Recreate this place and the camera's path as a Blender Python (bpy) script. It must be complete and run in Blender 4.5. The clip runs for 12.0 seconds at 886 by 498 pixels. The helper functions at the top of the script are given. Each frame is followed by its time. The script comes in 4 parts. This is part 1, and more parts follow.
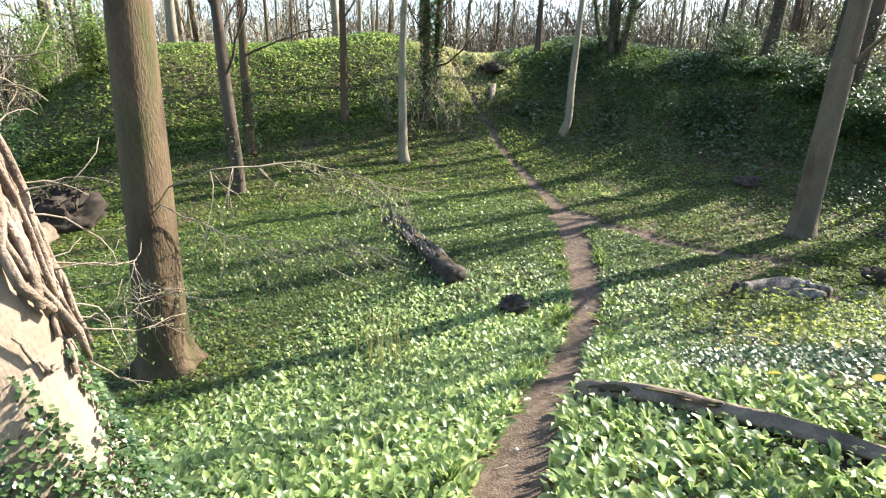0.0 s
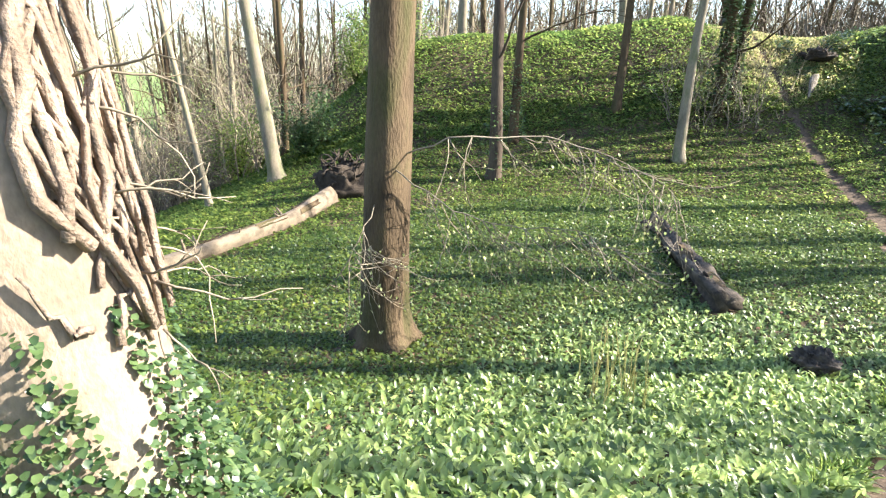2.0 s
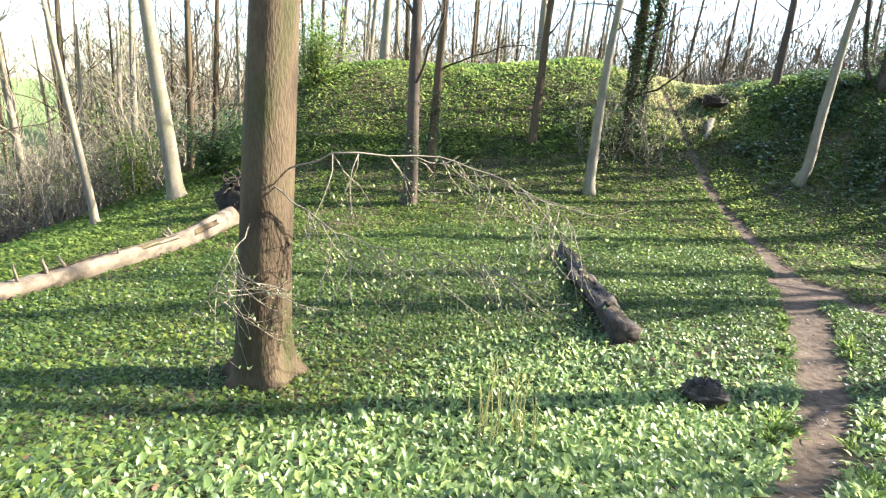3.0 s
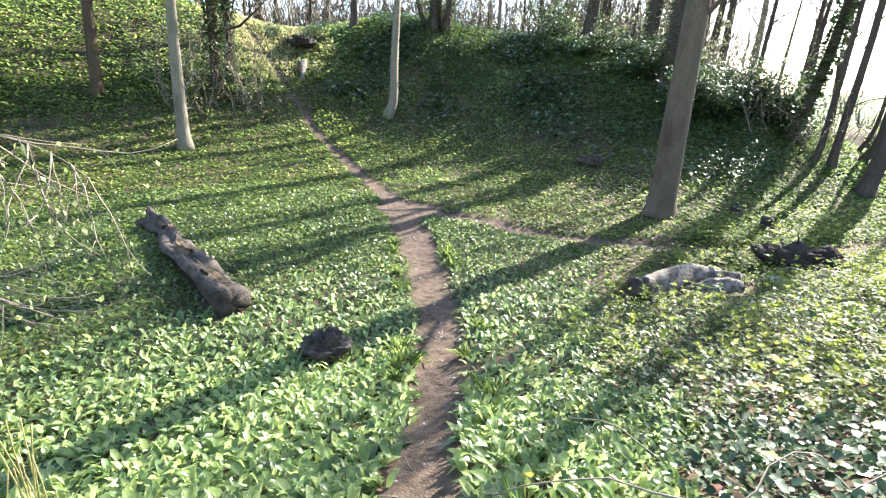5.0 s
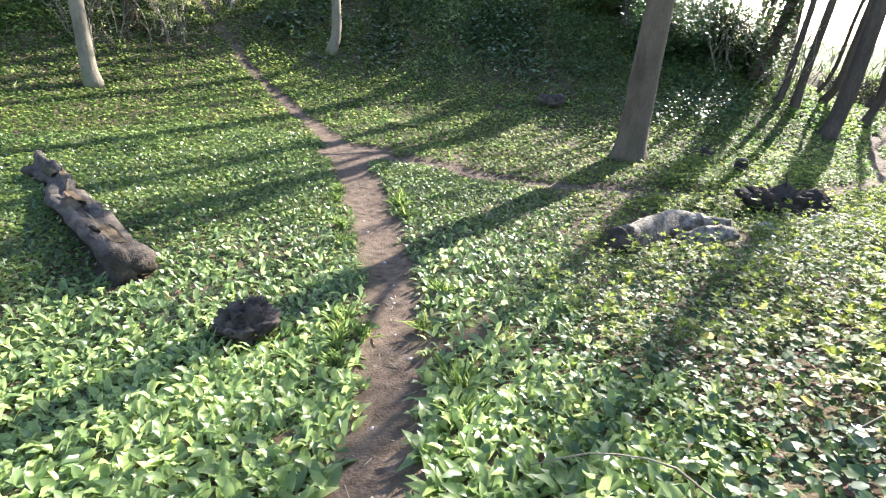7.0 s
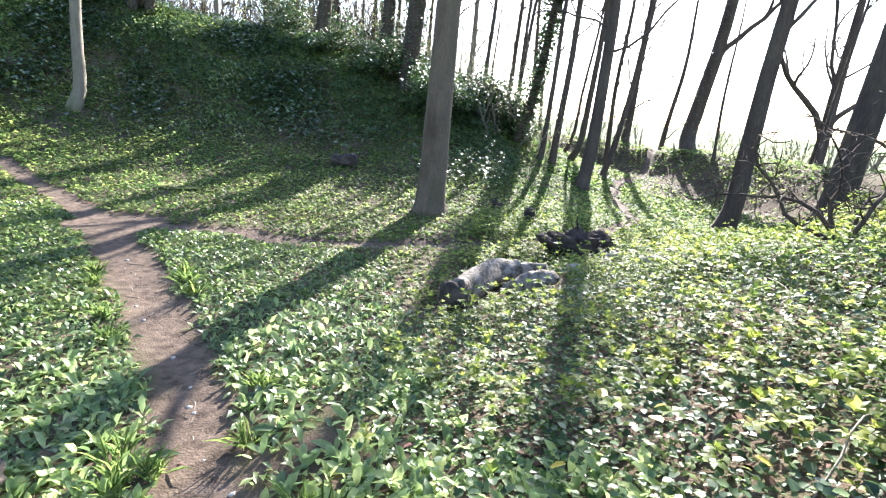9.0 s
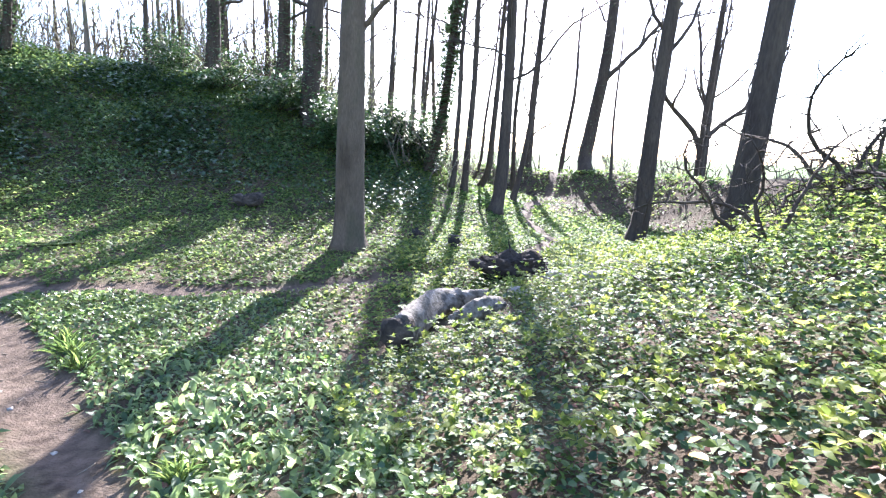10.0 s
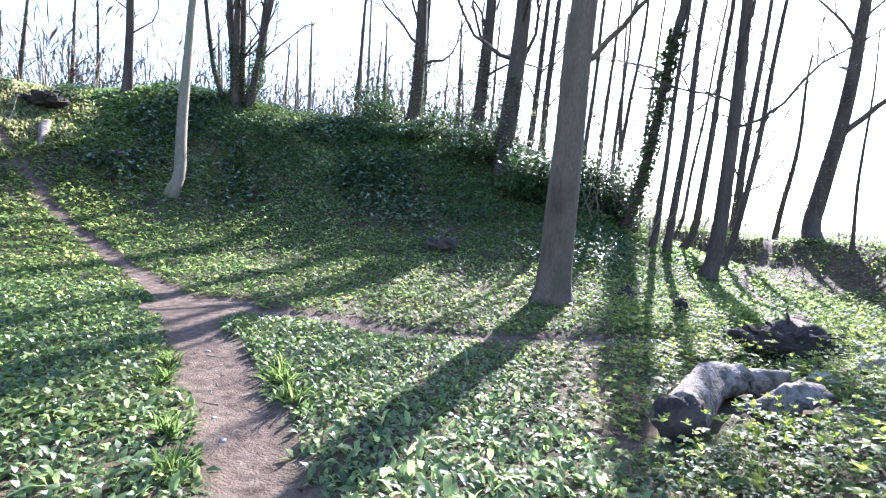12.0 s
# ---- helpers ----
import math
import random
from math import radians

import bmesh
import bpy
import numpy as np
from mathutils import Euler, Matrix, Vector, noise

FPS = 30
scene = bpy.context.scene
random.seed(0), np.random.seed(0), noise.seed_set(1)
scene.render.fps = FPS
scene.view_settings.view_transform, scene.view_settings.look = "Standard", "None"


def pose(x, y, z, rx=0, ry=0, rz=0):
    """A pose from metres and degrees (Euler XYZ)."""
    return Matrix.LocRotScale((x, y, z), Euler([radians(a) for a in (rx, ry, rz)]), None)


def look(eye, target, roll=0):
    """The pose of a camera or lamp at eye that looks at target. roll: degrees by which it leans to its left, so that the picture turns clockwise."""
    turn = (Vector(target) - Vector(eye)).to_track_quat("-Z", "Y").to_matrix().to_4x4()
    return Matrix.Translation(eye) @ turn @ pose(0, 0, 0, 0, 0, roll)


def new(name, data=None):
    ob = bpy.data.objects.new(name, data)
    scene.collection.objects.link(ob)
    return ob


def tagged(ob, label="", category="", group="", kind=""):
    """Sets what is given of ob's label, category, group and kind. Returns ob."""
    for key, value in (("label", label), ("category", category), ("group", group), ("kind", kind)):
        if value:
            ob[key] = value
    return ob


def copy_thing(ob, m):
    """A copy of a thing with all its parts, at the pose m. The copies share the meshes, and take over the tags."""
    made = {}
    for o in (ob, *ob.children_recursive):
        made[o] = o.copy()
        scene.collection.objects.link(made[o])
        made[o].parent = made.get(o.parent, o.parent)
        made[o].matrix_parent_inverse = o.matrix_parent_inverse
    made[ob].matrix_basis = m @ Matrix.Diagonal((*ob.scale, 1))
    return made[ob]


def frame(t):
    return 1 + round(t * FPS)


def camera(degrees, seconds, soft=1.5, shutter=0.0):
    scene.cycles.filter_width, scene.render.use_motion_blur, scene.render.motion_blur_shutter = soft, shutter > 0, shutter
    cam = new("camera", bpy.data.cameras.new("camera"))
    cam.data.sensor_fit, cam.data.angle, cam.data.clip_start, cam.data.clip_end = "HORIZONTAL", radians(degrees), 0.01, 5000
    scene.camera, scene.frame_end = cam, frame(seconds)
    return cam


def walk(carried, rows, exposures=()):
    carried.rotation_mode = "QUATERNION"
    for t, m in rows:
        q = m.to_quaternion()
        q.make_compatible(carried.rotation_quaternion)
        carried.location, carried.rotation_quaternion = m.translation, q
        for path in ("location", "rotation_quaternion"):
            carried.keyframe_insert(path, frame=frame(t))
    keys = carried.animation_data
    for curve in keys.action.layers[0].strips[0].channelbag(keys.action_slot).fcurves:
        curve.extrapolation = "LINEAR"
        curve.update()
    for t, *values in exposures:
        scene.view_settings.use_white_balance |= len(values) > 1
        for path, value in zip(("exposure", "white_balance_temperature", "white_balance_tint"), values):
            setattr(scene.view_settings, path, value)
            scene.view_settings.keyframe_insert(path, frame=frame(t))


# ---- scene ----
cam = camera(79.9, 12.0, soft=1.25)
PATH = [
    (0, (13.371, -18.344, 4.124), (11.715, -17.394, 3.529), 0.7),
    (0.5, (13.044, -18.161, 3.998), (11.289, -17.372, 3.452), 3.9),
    (1, (12.672, -18.033, 3.869), (10.876, -17.358, 3.307), 4.3),
    (1.5, (12.376, -17.863, 3.727), (10.502, -17.527, 3.116), 3.0),
    (2, (12.106, -17.728, 3.619), (10.203, -17.668, 3.007), 1.2),
    (2.5, (11.837, -17.497, 3.57), (9.938, -17.297, 2.973), -0.1),
    (2.7, (11.75, -17.367, 3.533), (9.842, -17.122, 2.983), 2.5),
    (4.3, (10.838, -16.08, 3.05), (9.179, -15.069, 2.575), 1.3),
    (4.5, (10.686, -15.912, 3.005), (9.197, -14.686, 2.477), 1.8),
    (5, (10.433, -15.595, 2.907), (9.157, -14.165, 2.334), 2.0),
    (5.5, (10.173, -15.32, 2.778), (9.07, -13.758, 2.19), 0.8),
    (6, (10.072, -15.053, 2.708), (9.054, -13.469, 2.034), 1.8),
    (6.5, (9.883, -14.807, 2.625), (8.726, -13.329, 1.934), 1.5),
    (6.7, (9.775, -14.742, 2.569), (8.643, -13.266, 1.834), 1.9),
    (8.3, (9.261, -14.461, 2.349), (8.411, -12.76, 1.728), 4.6),
    (8.5, (9.188, -14.372, 2.286), (8.424, -12.612, 1.723), 5.7),
    (9, (8.953, -14.119, 2.238), (8.508, -12.228, 1.764), 4.2),
    (9.5, (8.775, -13.828, 2.135), (8.515, -11.882, 1.755), 0.1),
    (10, (8.544, -13.624, 2.062), (8.423, -11.656, 1.729), 1.1),
    (10.5, (8.283, -13.414, 2.023), (8.128, -11.436, 1.771), 1.6),
    (11, (8.014, -13.148, 1.895), (7.789, -11.168, 1.733), 2.1),
    (11.5, (7.684, -12.835, 1.789), (7.297, -10.879, 1.636), 2.9),
    (12, (7.402, -12.633, 1.67), (6.685, -10.77, 1.538), 3.7),
]
walk(cam, [(t, look(e, g, r)) for t, e, g, r in PATH], exposures=((0, 2.35, 6400, 11), (1.5, 2.45, 6400, 11), (2.7, 2.6, 6350, 11), (4.5, 2.75, 6200, 12), (5.5, 2.7, 6150, 14), (8.5, 2.65, 6050, 14), (9.5, 2.85, 5700, 18), (12, 2.75, 5400, 22)))

# ---- sky, sun, exposure ----
SUN_EL, SUN_AZ = 31.0, 2.0  # degrees; azimuth from +y towards +x
world = bpy.data.worlds.new("sky")
scene.world = world
world.use_nodes = True
wn = world.node_tree.nodes
sky = wn.new("ShaderNodeTexSky")
sky.sky_type = 'NISHITA'
sky.sun_disc = False
sky.sun_elevation = radians(SUN_EL)
sky.sun_rotation = radians(SUN_AZ)
sky.dust_density = 1.0
world.node_tree.links.new(sky.outputs[0], wn["Background"].inputs[0])
wn["Background"].inputs[1].default_value = 0.105
sun_data = bpy.data.lights.new("sun", 'SUN')
sun_data.energy = 5.0
sun_data.angle = radians(0.55)
sun_data.color = (1.0, 0.93, 0.80)
sun = new("sun", sun_data)
sd = Vector((math.sin(radians(SUN_AZ)) * math.cos(radians(SUN_EL)), math.cos(radians(SUN_AZ)) * math.cos(radians(SUN_EL)), math.sin(radians(SUN_EL))))
sun.matrix_world = look(sd * 100, (0, 0, 0))


# ---- materials ----
def mat(name, base, rough=0.8, tones=(), scale=6.0, fine=60.0, bump=0.3, stretch=(1, 1, 1), vary=0.0, leafy=0.0, spec=0.4):
    """A surface with tones mixed by coarse noise, fine grain in tone and relief, a random shift for each piece, and light through leaves."""
    m = bpy.data.materials.new(name)
    m.use_nodes = True
    n, l = m.node_tree.nodes, m.node_tree.links
    b = n["Principled BSDF"]
    out = n["Material Output"]
    b.inputs["Roughness"].default_value = rough
    b.inputs["Specular IOR Level"].default_value = spec
    co = n.new("ShaderNodeTexCoord")
    mp = n.new("ShaderNodeMapping")
    mp.inputs["Scale"].default_value = stretch
    l.new(co.outputs["Object"], mp.inputs[0])
    n1 = n.new("ShaderNodeTexNoise")
    n1.inputs["Scale"].default_value, n1.inputs["Detail"].default_value = scale, 5
    n2 = n.new("ShaderNodeTexNoise")
    n2.inputs["Scale"].default_value, n2.inputs["Detail"].default_value = fine, 4
    l.new(mp.outputs[0], n1.inputs[0])
    l.new(mp.outputs[0], n2.inputs[0])
    ramp = n.new("ShaderNodeValToRGB")
    cols = (base, *tones)
    el = ramp.color_ramp.elements
    el[0].position, el[1].position = 0.32, 0.68
    el[0].color, el[1].color = (*cols[0], 1), (*cols[-1], 1)
    for i, c in enumerate(cols[1:-1]):
        e = el.new(0.32 + 0.36 * (i + 1) / (len(cols) - 1))
        e.color = (*c, 1)
    l.new(n1.outputs[0], ramp.inputs[0])
    hsv = n.new("ShaderNodeHueSaturation")
    l.new(ramp.outputs[0], hsv.inputs["Color"])
    val = n.new("ShaderNodeMapRange")
    val.inputs["To Min"].default_value, val.inputs["To Max"].default_value = 0.55, 1.45
    l.new(n2.outputs[0], val.inputs[0])
    if vary:
        g = n.new("ShaderNodeNewGeometry")
        mr = n.new("ShaderNodeMapRange")
        mr.inputs["To Min"].default_value, mr.inputs["To Max"].default_value = 1 - vary, 1 + vary
        l.new(g.outputs["Random Per Island"], mr.inputs[0])
        mu = n.new("ShaderNodeMath")
        mu.operation = 'MULTIPLY'
        l.new(val.outputs[0], mu.inputs[0])
        l.new(mr.outputs[0], mu.inputs[1])
        l.new(mu.outputs[0], hsv.inputs["Value"])
        hr = n.new("ShaderNodeMapRange")
        hr.inputs["To Min"].default_value, hr.inputs["To Max"].default_value = 0.5 + 0.05 * vary, 0.5 - 0.07 * vary
        l.new(g.outputs["Random Per Island"], hr.inputs[0])
        l.new(hr.outputs[0], hsv.inputs["Hue"])
    else:
        l.new(val.outputs[0], hsv.inputs["Value"])
    l.new(hsv.outputs[0], b.inputs["Base Color"])
    if bump:
        bp = n.new("ShaderNodeBump")
        bp.inputs["Strength"].default_value, bp.inputs["Distance"].default_value = bump, 0.02
        l.new(n2.outputs[0], bp.inputs["Height"])
        l.new(bp.outputs[0], b.inputs["Normal"])
    if leafy:
        tr = n.new("ShaderNodeBsdfTranslucent")
        hs2 = n.new("ShaderNodeHueSaturation")
        # the near garlic passes extra light, to brighten the foreground
        hs2.inputs["Saturation"].default_value, hs2.inputs["Value"].default_value, hs2.inputs["Hue"].default_value = 0.92, 2.4 if name == "garlic_leaf_lit" else 1.8, 0.496
        l.new(hsv.outputs[0], hs2.inputs["Color"])
        l.new(hs2.outputs[0], tr.inputs[0])
        mx = n.new("ShaderNodeMixShader")
        mx.inputs[0].default_value = leafy
        l.new(b.outputs[0], mx.inputs[1])
        l.new(tr.outputs[0], mx.inputs[2])
        l.new(mx.outputs[0], out.inputs[0])
    return m


# near garlic: colour lightened to carry the strong sun on it
M_GARLIC_LIT = mat("garlic_leaf_lit", (0.115, 0.178, 0.048), 0.34, ((0.215, 0.285, 0.105),), 3, 25, 0, vary=0.5, leafy=0.5, spec=0.6)
# darker copy of the garlic leaf for the carpet farther off
M_CARPET = mat("garlic_carpet_leaf", (0.070, 0.122, 0.036), 0.38, ((0.128, 0.185, 0.062),), 2, 25, 0, vary=0.5, leafy=0.5, spec=0.5)
M_LOW = mat("low_leaf", (0.066, 0.122, 0.026), 0.58, ((0.128, 0.180, 0.038),), 0.6, 20, 0, vary=0.5, leafy=0.58, spec=0.2)
M_SHRUB = mat("young_shrub_leaf", (0.115, 0.178, 0.022), 0.55, ((0.21, 0.245, 0.035),), 1.5, 20, 0, vary=0.45, leafy=0.6)
M_IVY = mat("ivy_leaf", (0.028, 0.062, 0.020), 0.5, ((0.060, 0.108, 0.032),), 3, 20, 0, vary=0.5, leafy=0.22, spec=0.28)
M_IVY_BROAD = mat("broad_ivy_leaf", (0.026, 0.058, 0.020), 0.36, ((0.062, 0.105, 0.036),), 3, 20, 0, vary=0.5, leafy=0.2, spec=0.45)
M_LITTER = mat("dead_leaf", (0.075, 0.044, 0.027), 0.75, ((0.16, 0.10, 0.062),), 4, 30, 0, vary=0.5, leafy=0.15, spec=0.15)
M_YELLOW = mat("yellow_leaf", (0.42, 0.30, 0.03), 0.5, ((0.55, 0.42, 0.06),), 8, 40, 0, leafy=0.4)
M_GRASS = mat("dry_grass", (0.26, 0.27, 0.10), 0.6, ((0.30, 0.27, 0.13),), 0.8, 20, 0, vary=0.4, leafy=0.4)
M_BUD = mat("bud", (0.22, 0.28, 0.08), 0.5, ((0.35, 0.38, 0.16),), 4, 20, 0, vary=0.3, leafy=0.35)
M_BARK = mat("bark", (0.034, 0.024, 0.015), 0.92, ((0.082, 0.058, 0.035), (0.050, 0.048, 0.020)), 2.2, 34, 1.0, (1, 1, 0.3), spec=0.15)
M_BARK_PALE = mat("bark_pale", (0.115, 0.098, 0.068), 0.88, ((0.18, 0.15, 0.105), (0.11, 0.115, 0.055)), 2.5, 30, 0.6, (1, 1, 0.35))
M_BARK_MID = mat("bark_grey_brown", (0.066, 0.048, 0.032), 0.9, ((0.120, 0.090, 0.062), (0.082, 0.070, 0.042)), 2.2, 34, 0.8, (1, 1, 0.3), spec=0.15)
M_BARK_DARK = mat("bark_dark", (0.05, 0.038, 0.030), 0.95, ((0.085, 0.066, 0.048),), 3, 24, 0.9, (1, 1, 0.22), spec=0.15)
M_BARK_SMOOTH = mat("smooth_old_bark", (0.125, 0.092, 0.064), 0.8, ((0.220, 0.168, 0.122), (0.150, 0.125, 0.084)), 1.6, 45, 0.35, (1, 1, 0.6))
M_VINE = mat("ivy_stem_bark", (0.11, 0.078, 0.055), 0.9, ((0.24, 0.18, 0.135),), 5, 50, 0.8)
M_TWIG = mat("twig", (0.13, 0.105, 0.075), 0.8, ((0.24, 0.20, 0.14),), 3, 40, 0.2)
M_ROTTEN = mat("rotting_wood", (0.016, 0.013, 0.010), 0.95, ((0.050, 0.038, 0.028), (0.095, 0.074, 0.055)), 5, 34, 1.0)
M_DEADWOOD = mat("barkless_wood", (0.060, 0.046, 0.031), 0.88, ((0.165, 0.128, 0.090), (0.095, 0.074, 0.050)), 2.5, 34, 0.7, (1, 1, 1))
M_PALEWOOD = mat("weathered_pale_wood", (0.085, 0.068, 0.050), 0.8, ((0.235, 0.200, 0.160), (0.075, 0.062, 0.045), (0.20, 0.168, 0.128)), 6, 34, 1.0, spec=0.15)
M_EARTH = mat("root_earth", (0.020, 0.015, 0.011), 1.0, ((0.050, 0.037, 0.026),), 5, 30, 1.0)
M_STONE = mat("pale_stone", (0.24, 0.21, 0.17), 0.85, ((0.42, 0.39, 0.34),), 6, 40, 0.5)
# wood of the distance: its paler tone paints the aerial haze
M_WOOD_HAZED = mat("far_wood_hazed", (0.12, 0.10, 0.07), 0.9, ((0.19, 0.16, 0.11),), 0.1, 4, 0, vary=0.4)
M_MOSS = mat("moss", (0.10, 0.12, 0.018), 0.9, ((0.16, 0.17, 0.03), (0.08, 0.06, 0.03)), 9, 70, 0.8)


# ---- the lie of the land ----
def smooth(a, b, x):
    t = np.clip((x - a) / (b - a), 0, 1)
    return t * t * (3 - 2 * t)


def soft(x, k=1.0):
    """A ramp that starts gently at 0."""
    return k * np.logaddexp(0, np.asarray(x, float) / k)


def to_line(x, y, pts):
    """Distance from (x, y) to a line of points."""
    best = np.full(np.shape(x), 1e9)
    for (ax, ay), (bx, by) in zip(pts, pts[1:]):
        dx, dy = bx - ax, by - ay
        t = np.clip(((x - ax) * dx + (y - ay) * dy) / (dx * dx + dy * dy), 0, 1)
        best = np.minimum(best, np.hypot(x - ax - t * dx, y - ay - t * dy))
    return best


BANK = [(7.5, 20), (12, 18.5), (15, 16), (17.3, 10), (18.6, 4.5), (20.5, -3)]


def height(x, y):
    """The lie of the land: a hollow between banks, a hill behind the walker and a fall to a wooded valley."""
    x, y = np.asarray(x, float), np.asarray(y, float)
    h = -0.04 * soft(-(y + 6), 1.5)
    s = (x - 6.9) - 0.24 * (y + 13)
    hill = 0.38 * soft(s, 0.8)
    hill = np.where(hill > 3.6, 3.6 + 1.5 * np.tanh((hill - 3.6) / 1.5), hill)
    lip = y - 2.6 * smooth(12.3, 13.7, x)
    h = h + hill * (1 - 0.85 * smooth(-9, -2, lip))
    d2 = to_line(x, y, [(-13, 8.5), (-3, 10.5), (0, 11)])
    h = h + (6.2 - 0.09 * (x + 12)) * np.exp(-(d2 / 7.2) ** 2)
    d1 = to_line(x, y, [(-21, -17), (-20, -6)])
    h = h + 6.3 * np.exp(-(d1 / 7.5) ** 2)
    h = h + 3.1 * np.exp(-(((x + 22) / 7.5) ** 2 + ((y - 3) / 7.0) ** 2))
    d3 = to_line(x, y, BANK)
    h = h + 1.5 * np.exp(-(d3 / 1.6) ** 2)
    h = h - 0.8 * np.exp(-(((x - 14) / 4.5) ** 2 + ((y - 6.5) / 6) ** 2))
    h = h - 0.30 * soft(-(y + 24.5) - 0.1 * (x + 5), 1.5) * smooth(14, 4, x)
    far = smooth(30, 90, np.hypot(x, y + 8))
    h = h * (1 - far) - 1.5 * far
    h = h + 7.5 * smooth(180, 460, np.hypot(x, y)) + 4 * smooth(150, 420, np.hypot(x, y)) * np.sin(np.arctan2(y, x) * 5)
    h = h + 0.35 * np.exp(-(((x - 11.9) / 1.9) ** 2 + ((y + 14) / 2.2) ** 2))
    return h


PATH_MAIN = [(16.5, -21.5), (13.4, -18.6), (10.9, -16.3), (9.0, -14.1), (8.1, -13.1), (7.35, -12.1), (6.65, -11.3), (5.75, -10.35), (4.75, -9.5), (3.6, -8.6), (2.6, -7.8), (1.5, -7.0), (0.4, -6.2), (-4.5, -3.8), (-8.3, -2.4), (-11.6, -1.5), (-14.6, -1.0), (-18, -0.4), (-24, 2.0), (-31, 4.5)]
PATH_SIDE = [(0.9, -6.2), (2.9, -5.9), (4.9, -5.5), (8.3, -4.0), (9.8, -1.8), (10.7, 1.2), (10.6, 4.4), (10.6, 8.5), (12, 14), (15, 24)]


def rounded(pts, n=5):
    """A line of points made smooth."""
    p = np.array([pts[0], *pts, pts[-1]], float)
    out = []
    for a, b, c, d in zip(p, p[1:], p[2:], p[3:]):
        for k in range(n):
            t = k / n
            out.append(tuple(0.5 * (2 * b + (c - a) * t + (2 * a - 5 * b + 4 * c - d) * t ** 2 + (3 * b - a - 3 * c + d) * t ** 3)))
    return out + [tuple(p[-1])]


PATH_MAIN, PATH_SIDE = rounded(PATH_MAIN), rounded(PATH_SIDE)


def wave(x, y, s, k=0):
    """Cheap smooth unevenness from -1 to 1 at about s metres."""
    a, b = x / s, y / s
    return (np.sin(a * 2.1 + 1.3 * np.sin(b * 1.7 + k)) + np.sin(b * 2.3 + 1.7 * np.sin(a * 1.3 + 2 * k)) + np.sin((a + b) * 1.1 + k)) / 3


def path_edge(x, y):
    """Metres from the edge of the trodden paths; negative on them."""
    main = to_line(x, y, PATH_MAIN) - 0.24 - 0.10 * smooth(7.5, 4, x) * smooth(-1, 1, x) - 0.06 * wave(x, y, 0.5, 2) + 0.1 * smooth(-2, -12, x)
    side = to_line(x, y, PATH_SIDE) - 0.21 - 0.10 * wave(x, y, 0.6, 5)
    fork = np.hypot((x - 0.9) / 1.3, y + 6.3) - 0.75
    return np.minimum(np.minimum(main, side), fork)


def near_walk(x, y):
    return to_line(x, y, [(13.4, -18.3), (10.7, -15.9), (9.2, -14.4), (7.4, -12.6)])


def ground_z(x, y):
    x, y = np.asarray(x, float), np.asarray(y, float)
    near = smooth(45, 25, np.hypot(x, y + 6))
    h = height(x, y)
    h = h + near * (0.035 * wave(x, y, 0.7, 1) + 0.05 * wave(x, y, 2.3, 4) + 0.13 * wave(x, y, 1.5, 9) * smooth(1.2, 3.0, h) * smooth(3, 8, near_walk(x, y)))
    return h - 0.06 * smooth(0.25, -0.15, path_edge(x, y))


def mesh_object(name, verts, faces, material, smooth_shade=True):
    """One mesh from arrays: faces is a list of integer arrays, each with rows of 3 or 4."""
    me = bpy.data.meshes.new(name)
    verts = np.asarray(verts, np.float32)
    faces = [np.asarray(f, np.int32) for f in faces if len(f)]
    me.vertices.add(len(verts))
    me.vertices.foreach_set("co", verts.ravel())
    loops = np.concatenate([f.ravel() for f in faces])
    sizes = np.concatenate([np.full(len(f), f.shape[1], np.int32) for f in faces])
    starts = np.concatenate([[0], np.cumsum(sizes)[:-1]]).astype(np.int32)
    me.loops.add(len(loops))
    me.loops.foreach_set("vertex_index", loops)
    me.polygons.add(len(sizes))
    me.polygons.foreach_set("loop_start", starts)
    if smooth_shade:
        me.polygons.foreach_set("use_smooth", np.ones(len(sizes), bool))
    me.materials.append(material)
    me.update(calc_edges=True)
    return new(name, me)


# ground: one sheet, fine near the walk and coarser outwards to the horizon
def spaced(lo, hi, fine_lo, fine_hi, step):
    a = list(np.arange(fine_lo, fine_hi, step))
    s, v = step, fine_hi
    while v < hi:
        a.append(v)
        s *= 1.09
        v += s
    s, v = step, fine_lo - step
    while v > lo:
        a.insert(0, v)
        s *= 1.09
        v -= s
    return np.array(a)


gx, gy = spaced(-1500, 1500, -14, 18, 0.24), spaced(-1500, 1500, -22, 8, 0.24)
GX, GY = np.meshgrid(gx, gy)
GZ = ground_z(GX, GY)
nx, ny = len(gx), len(gy)
idx = np.arange(nx * ny).reshape(ny, nx)
quads = np.stack([idx[:-1, :-1], idx[:-1, 1:], idx[1:, 1:], idx[1:, :-1]], -1).reshape(-1, 4)
M_GROUND = mat("woodland_soil", (0.045, 0.034, 0.022), 0.95, ((0.085, 0.062, 0.040), (0.055, 0.062, 0.022)), 1.2, 45, 0.8, spec=0.12)
gn, gl = M_GROUND.node_tree.nodes, M_GROUND.node_tree.links
att = gn.new("ShaderNodeAttribute")
att.attribute_name = "trodden"
soil = gn.new("ShaderNodeTexNoise")
soil.inputs["Scale"].default_value, soil.inputs["Detail"].default_value = 9, 8
sr = gn.new("ShaderNodeValToRGB")
sr.color_ramp.elements[0].color, sr.color_ramp.elements[1].color = (0.046, 0.032, 0.022, 1), (0.140, 0.102, 0.074, 1)
sr.color_ramp.elements[0].position, sr.color_ramp.elements[1].position = 0.3, 0.7
gco = gn.new("ShaderNodeTexCoord")
gl.new(gco.outputs["Object"], soil.inputs[0])
